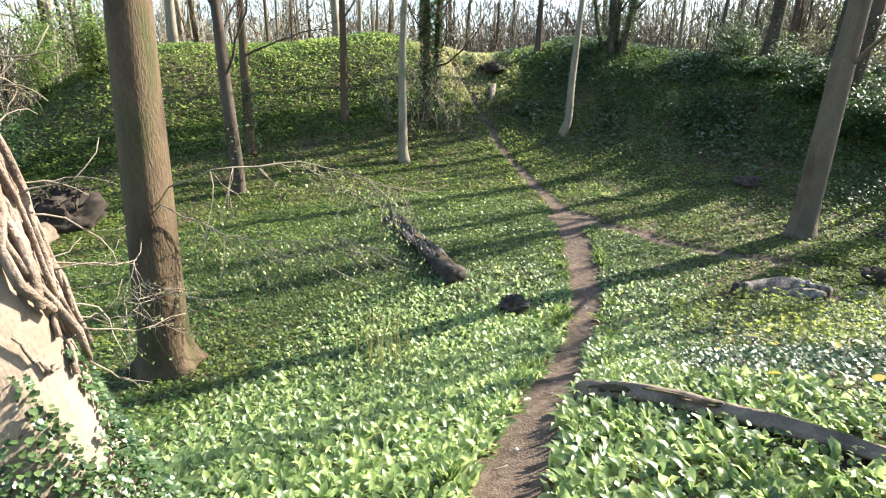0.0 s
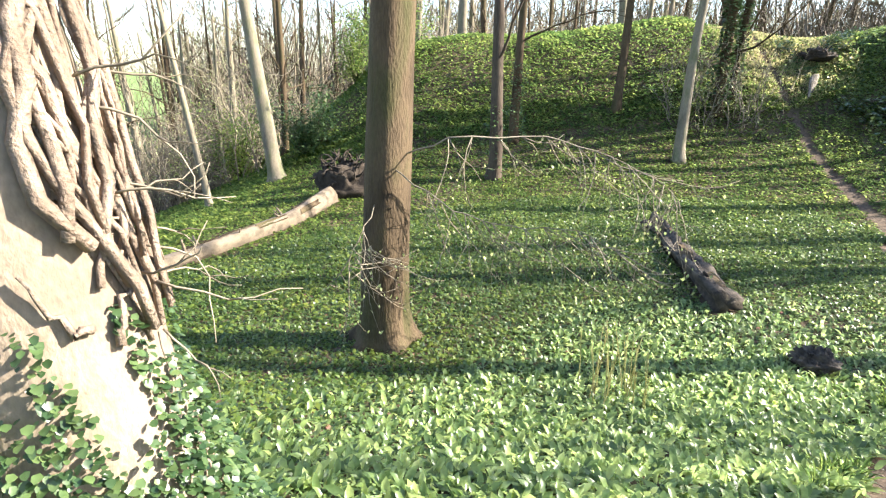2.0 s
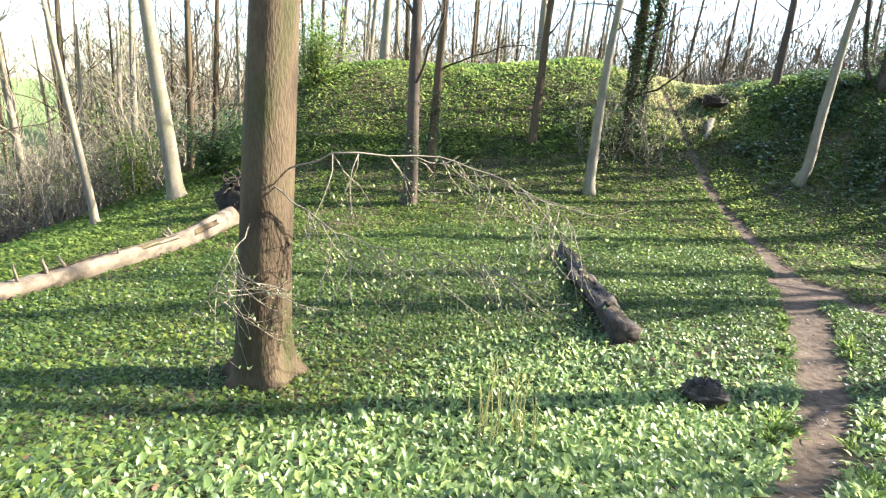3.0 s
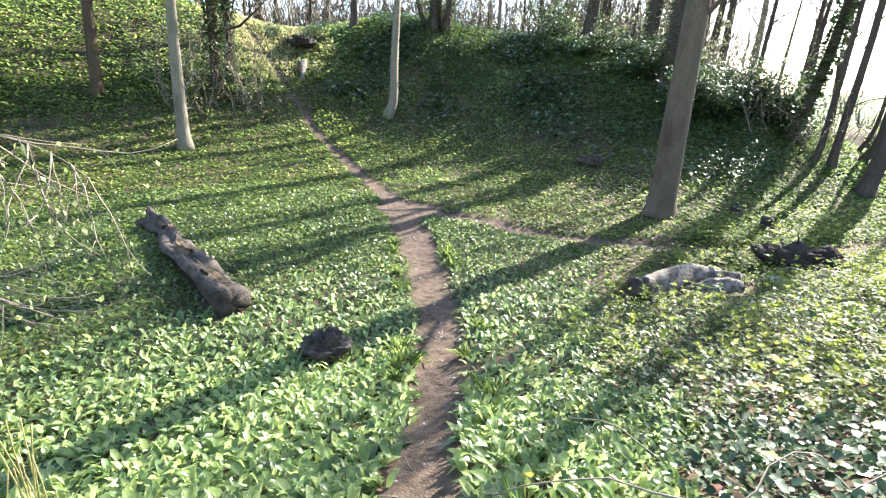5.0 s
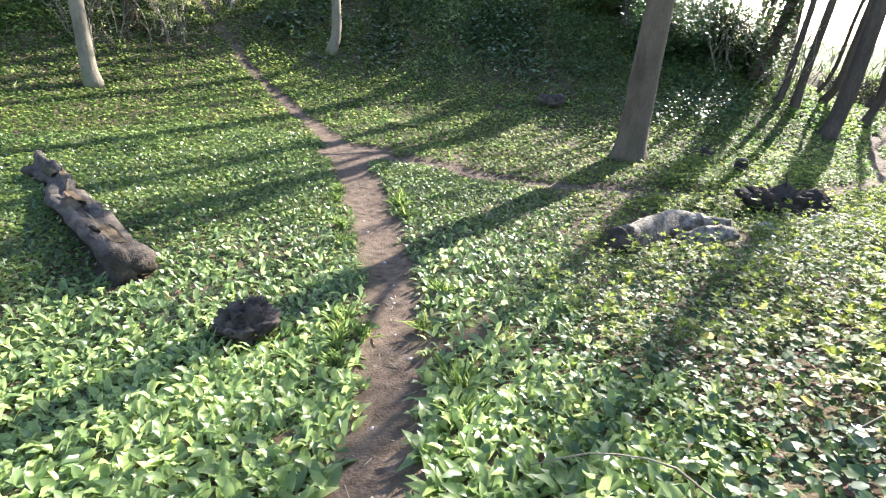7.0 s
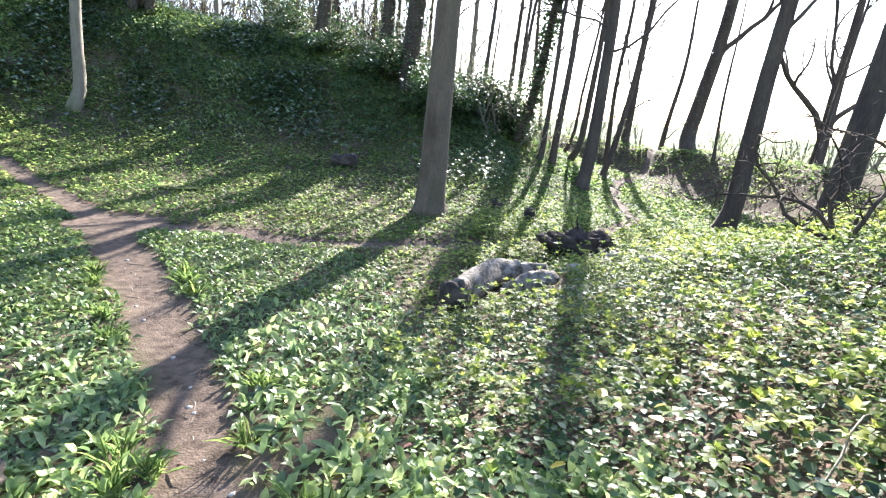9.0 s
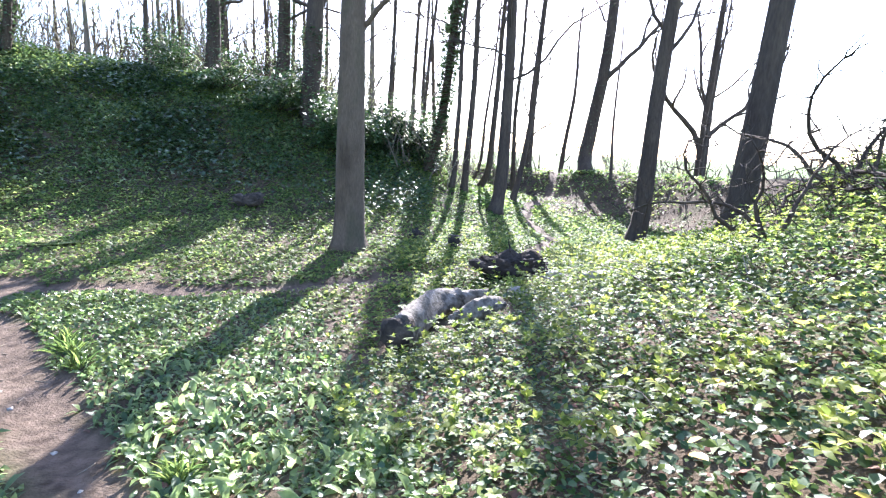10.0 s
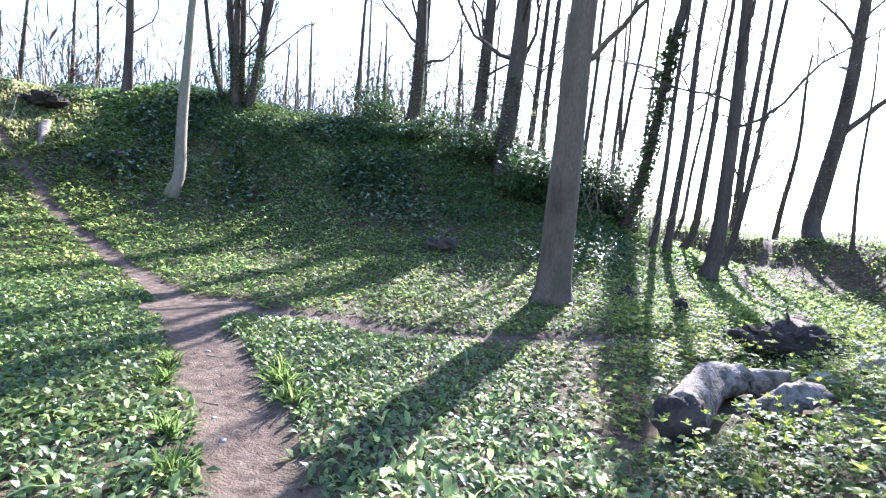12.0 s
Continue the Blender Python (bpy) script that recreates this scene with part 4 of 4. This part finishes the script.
# ---- overhanging spray, dry stems, crooked bramble ----
def spray():
    """The long low branch of the tall tree with hanging budding twigs."""
    g = np.random.default_rng(91)
    x, y = 4.42, -18.35
    z = float(ground_z(x, y))
    root = tagged(new("low_branch"), "long drooping low branch with thin twigs and opening buds", "branch")
    root.location = (x, y, z + 3.0)
    b, l = Build(), Build()
    mains = [[(0.1, 0.2, 0), (0.5, 1.0, 0.35), (0.2, 2.2, 0.35), (0.3, 3.0, 0.15), (0.5, 3.7, -0.15), (0.6, 4.1, -0.45)],
             [(0.2, 0.1, -0.1), (0.9, 0.8, -0.5), (1.0, 1.6, -0.75), (1.2, 2.5, -0.7), (1.3, 3.2, -1.1)],
             [(0.25, -0.1, -0.6), (0.6, -0.3, -1.0), (0.75, -0.5, -1.5), (0.9, -0.3, -1.2), (1.1, -0.1, -1.0)]]
    for k, m in enumerate(mains):
        m = np.array(m)
        t = np.linspace(0, len(m) - 1, 18)
        p = np.stack([np.interp(t, np.arange(len(m)), m[:, i]) for i in range(3)], -1) + (g.random((18, 3)) - 0.5) * 0.06
        b.tube(p, np.linspace(0.013 - 0.002 * k, 0.004, 18), 6, 0.1, g)
        for j in range(3, 18):
            for s in range(2 if k < 2 else 1):
                d = np.array([g.random() - 0.5, g.random() - 0.2, -0.35 - 0.5 * g.random()])
                q = bend(g, p[j], d, 0.5 + 0.9 * g.random(), 7, 0.5, 0.06)
                b.tube(q, np.linspace(0.008, 0.003, 7), 4, 0)
                for e in range(3):
                    w = bend(g, q[2 + e], d + g.random(3) - 0.5, 0.35 + 0.3 * g.random(), 5, 0.5, 0.10)
                    b.tube(w, np.linspace(0.005, 0.002, 5), 3, 0)
                    leaves(l, w[[2, 4, 4]], 0.035 + 0.035 * g.random(3), g.random(3) * 6.28, 0.9 + 0.6 * g.random(3), DIAMOND, 1.2, g)
    tagged(b.obj("twig_spray", M_TWIG, root), kind="stuff")
    tagged(l.obj("new_growth", M_BUD, root, "pale opening buds"), kind="stuff")


spray()


def dry_stems(x, y, n, tall, seed):
    g = np.random.default_rng(seed)
    root = tagged(new("dry_stems"), "thin upright dry brown stems rising from wild garlic", "plant")
    root.location = (x, y, float(ground_z(x, y)))
    for k in range(n):
        b = Build()
        p = np.array([(g.random() - .5) * 0.8, (g.random() - .5) * 0.8, -0.03])
        q = bend(g, p, (0.25 * (g.random() - .5), 0.25 * (g.random() - .5), 1), tall * (0.5 + 0.5 * g.random()), 6, 0.12)
        b.tube(q, np.linspace(0.007, 0.004, 6), 4, 0)
        b.obj("stem", M_GRASS, root)


dry_stems(6.5, -15.5, 26, 1.05, 5)


def crooked_bush(x, y, seed, size=1.0):
    g = np.random.default_rng(seed)
    root = tagged(new("thorn_bush"), "dark crooked leafless thorn bush on the bank", "bush")
    root.location = (x, y, float(ground_z(x, y)))
    for k in range(6):
        b = Build()
        a = g.random() * 6.28
        q = bend(g, (0.1 * math.cos(a), 0.1 * math.sin(a), -0.05), (0.8 * math.cos(a), 0.8 * math.sin(a), 0.9), size * (1.2 + 0.7 * g.random()), 9, 0.9)
        b.tube(q, np.linspace(0.032, 0.010, 9) * size, 6, 0.15, g)
        for j in range(2, 9):
            for e in range(3):
                w = bend(g, q[j], g.random(3) - (0.5, 0.5, 0.35), size * (0.25 + 0.4 * g.random()), 6, 1.1)
                b.tube(w, np.linspace(0.010, 0.003, 6) * size, 4, 0)
                b.tube(bend(g, w[3], g.random(3) - 0.5, size * 0.22, 4, 1.0), np.linspace(0.005, 0.002, 4), 3, 0)
        b.obj("branch", M_BARK_DARK, root)


def cane(x, y, seed, reach):
    """A thin arching bramble cane."""
    g = np.random.default_rng(seed)
    root = tagged(new("bramble_cane"), "thin arching dry bramble cane over the leafy bank", "plant", "bramble canes on the bank")
    root.location = (x, y, float(ground_z(x, y)))
    a = g.random() * 6.28
    t = np.linspace(0, 1, 9)
    q = np.stack([np.cos(a) * reach * t, np.sin(a) * reach * t, -0.03 + reach * 0.9 * t * (1.15 - t)], -1) + (g.random((9, 3)) - 0.5) * 0.04
    b = Build()
    b.tube(q, np.linspace(0.006, 0.0025, 9), 4, 0)
    b.obj("stem", M_TWIG, root)


gb2 = np.random.default_rng(44)
for k in range(46):
    cx, cy = 9.2 + 4.5 * gb2.random(), -15 + 8.5 * gb2.random()
    if cx > 8.9 - 0.5 * (cy + 12.5) and math.dist((cx, cy), (10.3, -15.2)) > 1.2:
        cane(cx, cy, 500 + k, 0.5 + 0.8 * gb2.random())

crooked_bush(12.1, -7.2, 8, 1.0)
crooked_bush(13.3, -6.4, 9, 1.1)


def tuft(x, y, seed, n=40, size=0.28):
    g = np.random.default_rng(seed)
    root = tagged(new("grass_tuft"), "small tuft of thin green grass blades at the path edge", "grass", "grass tufts beside the paths")
    root.location = (x, y, float(ground_z(x, y)))
    b = Build()
    p = np.stack([(g.random(n) - .5) * 0.12, (g.random(n) - .5) * 0.12, np.zeros(n) - 0.01], -1)
    leaves(b, p, size * (0.5 + 0.7 * g.random(n)), g.random(n) * 6.283, 0.7 + 0.8 * g.random(n), BLADE, 0.16, g, 0.25)
    tagged(b.obj("blade_growth", M_LOW, root), kind="stuff")


gt = np.random.default_rng(71)
for k in range(40):
    p = PATH_MAIN[int(gt.integers(8, 48))]
    a = gt.random() * 6.283
    tx, ty = p[0] + 0.55 * math.cos(a), p[1] + 0.55 * math.sin(a)
    if float(path_edge(tx, ty)) > 0.06:
        tuft(tx, ty, 700 + k)

# a few large yellowed bramble leaves
for k in range(24):
    tx, ty = 8.9 + 3.6 * gt.random(), -14.5 + 6 * gt.random()
    if float(path_edge(tx, ty)) < 0.3:
        continue
    b = Build()
    leaves(b, np.zeros((1, 3)), np.array([0.07 + 0.05 * gt.random()]), np.array([gt.random() * 6.28]), np.array([0.2 + 0.5 * gt.random()]), ROUND, 0.9)
    o = tagged(b.obj("yellow_leaf", M_YELLOW), "yellowed dying leaf among the green bank plants", "leaf", "yellow leaves on the bank")
    o.location = (tx, ty, float(ground_z(tx, ty)) + 0.16)

# twigs and pebbles on the trodden earth
for k in range(70):
    p = PATH_MAIN[int(gt.integers(6, 50))]
    tx, ty = p[0] + (gt.random() - .5) * 0.4, p[1] + (gt.random() - .5) * 0.4
    tz = float(ground_z(tx, ty))
    b = Build()
    if k % 3:
        q = bend(gt, (0, 0, 0.006), (gt.random() - .5, gt.random() - .5, 0), 0.05 + 0.16 * gt.random(), 4, 0.3)
        q[:, 2] = 0.006
        b.tube(q, np.linspace(0.005, 0.003, 4), 5, 0)
        o = tagged(b.obj("fallen_twig", M_TWIG), "short brown twig lying on the trodden path", "twig", "twigs on the path")
    else:
        r = 0.012 + 0.02 * gt.random()
        b.tube([(0, 0, -r), (0, 0, -r * 0.4), (0, 0, r * 0.3), (0, 0, r * 0.6)], [r * 0.5, r, r * 0.9, r * 0.3], 7, 0.3, gt)
        o = tagged(b.obj("pebble", M_STONE), "small pale pebble pressed into the trodden path", "stone", "pebbles on the path")
    o.location = (tx, ty, tz)


# ---- evergreen bushes and leafless brush ----
def evergreen(name, label, x, y, size, n, seed, material=None, leaf=0.13):
    """A dark leafy bush of many leaves on branching stems, with an uneven outline."""
    g = np.random.default_rng(seed)
    root = tagged(new(name), label, "bush")
    root.location = (x, y, float(ground_z(x, y)))
    sb = Build()
    tips = []
    for k in range(14):
        a, e = g.random() * 6.283, 0.25 + 1.3 * g.random()
        q = bend(g, (0, 0, -0.05), (math.cos(a) * math.cos(e) * size[0], math.sin(a) * math.cos(e) * size[1], math.sin(e) * size[2]), max(size) * (0.6 + 0.5 * g.random()), 6, 0.5)
        sb.tube(q, np.linspace(0.035, 0.01, 6), 4, 0)
        tips.append(q)
    tagged(sb.obj("branching", M_BARK_DARK, root), kind="stuff")
    lb = Build()
    T = np.concatenate([t[2:] for t in tips])
    c = T[g.integers(len(T), size=60)] + g.normal(size=(60, 3)) * 0.15 * np.array(size)
    P = c[g.integers(60, size=n)] + g.normal(size=(n, 3)) * np.array(size) * 0.16
    P = P[P[:, 2] > 0]
    m = len(P)
    leaves(lb, P, leaf * (0.6 + 0.8 * g.random(m)), g.random(m) * 6.283, -0.6 + 1.6 * g.random(m), DIAMOND, 1.3, g)
    tagged(lb.obj("foliage", material or M_IVY, root), kind="stuff")


evergreen("holly_bush", "dark evergreen bush on the crest of the shaded mound", -5.6, 10.6, (1.6, 1.6, 2.2), 5000, 201)
evergreen("ivy_bush", "sunlit ivy thicket at the foot of the mound", 3.4, 6.2, (1.7, 1.3, 1.3), 5500, 202)
evergreen("ivy_bush", "sunlit ivy thicket at the foot of the mound", 5.0, 8.4, (1.4, 1.3, 1.5), 4000, 203)
evergreen("ivy_bush", "ivy thicket round the leaning ivy-hung tree", 6.3, 8.6, (1.2, 1.1, 1.7), 4500, 204)
evergreen("ivy_bush", "dark ivy thicket below the mound's trees", 0.8, 7.2, (1.8, 1.3, 0.9), 4000, 205)
evergreen("ivy_bush", "dark ivy thicket below the mound's trees", -1.8, 8.2, (1.6, 1.2, 0.7), 2500, 206)
evergreen("holly_bush", "light green leafy bush at the edge of the valley wood", -18.5, -19.5, (1.8, 1.8, 3.2), 5000, 207, M_LOW)
evergreen("holly_bush", "light green leafy bush at the edge of the valley wood", -21.0, -22.0, (2.2, 2.0, 3.6), 5000, 208, M_LOW)

evergreen("holly_bush", "dark green leafy bush behind the fallen tree's root plate", -13.5, -23.5, (1.8, 1.8, 2.6), 4500, 209)
evergreen("holly_bush", "light green leafy bush at the edge of the valley wood", -15.5, -27.5, (2.2, 2.2, 3.4), 4500, 210, M_LOW)


def brush(name, label, n, region, seed, tall=(1.5, 4.5), clear=1.2):
    """Tangled thin leafless stems with side twigs and specks of young leaf."""
    g = np.random.default_rng(seed)
    b, l = Build(), Build()
    for i in range(n):
        x, y = region(g)
        if float(path_edge(x, y)) < clear:
            continue
        p = np.array([x, y, float(ground_z(x, y)) - 0.05])
        h = tall[0] + (tall[1] - tall[0]) * g.random()
        q = bend(g, p, (0.9 * (g.random() - .5), 0.9 * (g.random() - .5), 1), h, 7, 0.7)
        r = 0.008 + 0.006 * h
        b.tube(q, np.linspace(r, r * 0.3, 7), 3, 0, cap=False)
        for k in range(6):
            j = 1 + int(g.integers(6))
            w = bend(g, q[j], g.random(3) - (0.5, 0.5, 0.2), h * (0.2 + 0.25 * g.random()), 5, 0.7, 0.1)
            b.tube(w, np.linspace(r * 0.45, 0.004, 5), 3, 0, cap=False)
            e = w[[2, 3, 4, 4]] + g.normal(size=(4, 3)) * 0.05
            leaves(l, e, 0.05 + 0.06 * g.random(4), g.random(4) * 6.28, g.random(4) * 1.2, DIAMOND, 1.2, g)
    tagged(b.obj(name, M_TWIG), label, "thicket", kind="stuff")
    tagged(l.obj(name + "_leaf", M_BUD), "specks of young leaf in the thicket", "thicket", kind="stuff")


brush("valley_thicket", "tangled sunlit leafless thicket on the valley side", 900, lambda g: (-13 - 22 * g.random(), -25.5 - 15 * g.random()), 301, (2, 6))
brush("mound_thicket", "leafless thicket behind the sunny mound", 520, lambda g: (-25 - 12 * g.random(), -24 + 30 * g.random()), 302, (1.5, 5))
brush("saddle_thicket", "hazy leafless thicket beyond the saddle", 260, lambda g: (-34 - 16 * g.random(), 2 + 16 * g.random()), 306, (1.5, 4.5), 0.8)
brush("north_thicket", "leafless thicket behind the shaded mound", 220, lambda g: (-26 + 26 * g.random(), 21 + 12 * g.random()), 303, (1.5, 5))
brush("bank_thicket", "thin leafless saplings along the sunny bank", 170, lambda g: (8 + 14 * g.random(), 15.5 + 7 * g.random()), 304, (1.0, 3.5))
brush("crest_thicket", "leafless tangle along the crest of the shaded mound", 110, lambda g: (-8 + 11 * g.random(), 9.5 + 4 * g.random()), 307, (0.8, 2.6))
brush("grove_thicket", "thin leafless saplings among the ivy thicket", 90, lambda g: (3.2 + 5.0 * g.random(), 6.5 + 6 * g.random()), 308, (1.0, 3.2), 0.6)
brush("slope_thicket", "leafless twigs round the ivy-hung trees", 60, lambda g: (-13.8 + 3 * g.random(), -7 + 4 * g.random()), 305, (1.0, 3.5), 0.7)

log("pale_log", "pale broken log end beside the footpath at the saddle", [(-13.5, 0.35), (-13.0, -0.05), (-12.3, -0.6)], [0.17, 0.15, 0.07], M_PALEWOOD, 31, rough=0.3)
clod("root_clod", "dark root heap at the crest beside the footpath", -14.9, 1.2, (0.9, 0.6, 0.5), M_EARTH, 32, roots=8, category="roots")
clod("pale_stone", "small pale stone among the bank plants", 9.15, -6.5, (0.14, 0.11, 0.12), M_STONE, 34, category="stone")
clod("pale_stone", "small pale stone among the bank plants", 9.7, -5.9, (0.13, 0.12, 0.14), M_STONE, 35, category="stone")
log("dead_branch", "short pale dead log in the leafy bank", [(10.0, -6.6), (10.25, -6.5)], [0.07, 0.06], M_STONE, 33, lift=0.04)


# ---- distance: wooded hills, haze put into their pale colour ----
def far_woods(name, label, n, near, far, az0, az1, tall, seed):
    """Crowns of fine upright twigs on thin stems, haze put into their pale colour; azimuths from +y towards +x."""
    g = np.random.default_rng(seed)
    b = Build()
    a = np.radians(az0 + (az1 - az0) * g.random(n))
    r = near + (far - near) * g.random(n) ** 0.8
    x, y = r * np.sin(a), r * np.cos(a) - 6
    for i in range(n):
        h = tall * (0.6 + 0.55 * g.random())
        base = np.array([x[i], y[i], float(height(x[i], y[i]))])
        w = h * 0.32
        for k in range(3):
            t = g.random() * 6.28
            q = bend(g, base, (0.3 * math.cos(t), 0.3 * math.sin(t), 1), h * 0.85, 4, 0.4)
            b.tube(q, np.array([0.13, 0.10, 0.06, 0.02]) * (1 + r[i] / 200), 3, 0, cap=False)
        m = 175
        d = g.normal(size=(m, 3)) * np.array([w * .5, w * .5, h * .22])
        p = base + (0, 0, h * 0.58) + d
        p[:, 2] = np.maximum(p[:, 2], base[2] + 0.1)
        leaves(b, p, (0.06 + 0.09 * g.random(m)) * h, np.arctan2(d[:, 1], d[:, 0]) + g.normal(size=m) * 0.7, 0.2 + 1.2 * g.random(m), DIAMOND, 0.085 + 0.0007 * r[i], g)
    tagged(b.obj(name, M_WOOD_HAZED), label, "woods", kind="stuff")


far_woods("distant_woods", "bare woods on the distant hills", 300, 95, 380, -180, 180, 9, 123)
far_woods("near_woods", "bare woods beyond the mounds, haze in their pale colour", 480, 40, 75, -128, -12, 14, 124)
far_woods("near_woods", "bare woods beyond the shaded mound, haze in their pale colour", 200, 34, 58, -62, -9, 13.5, 126)
far_woods("hedge_line", "low bare trees beyond the sunny bank", 90, 36, 80, -8, 60, 3.2, 125)
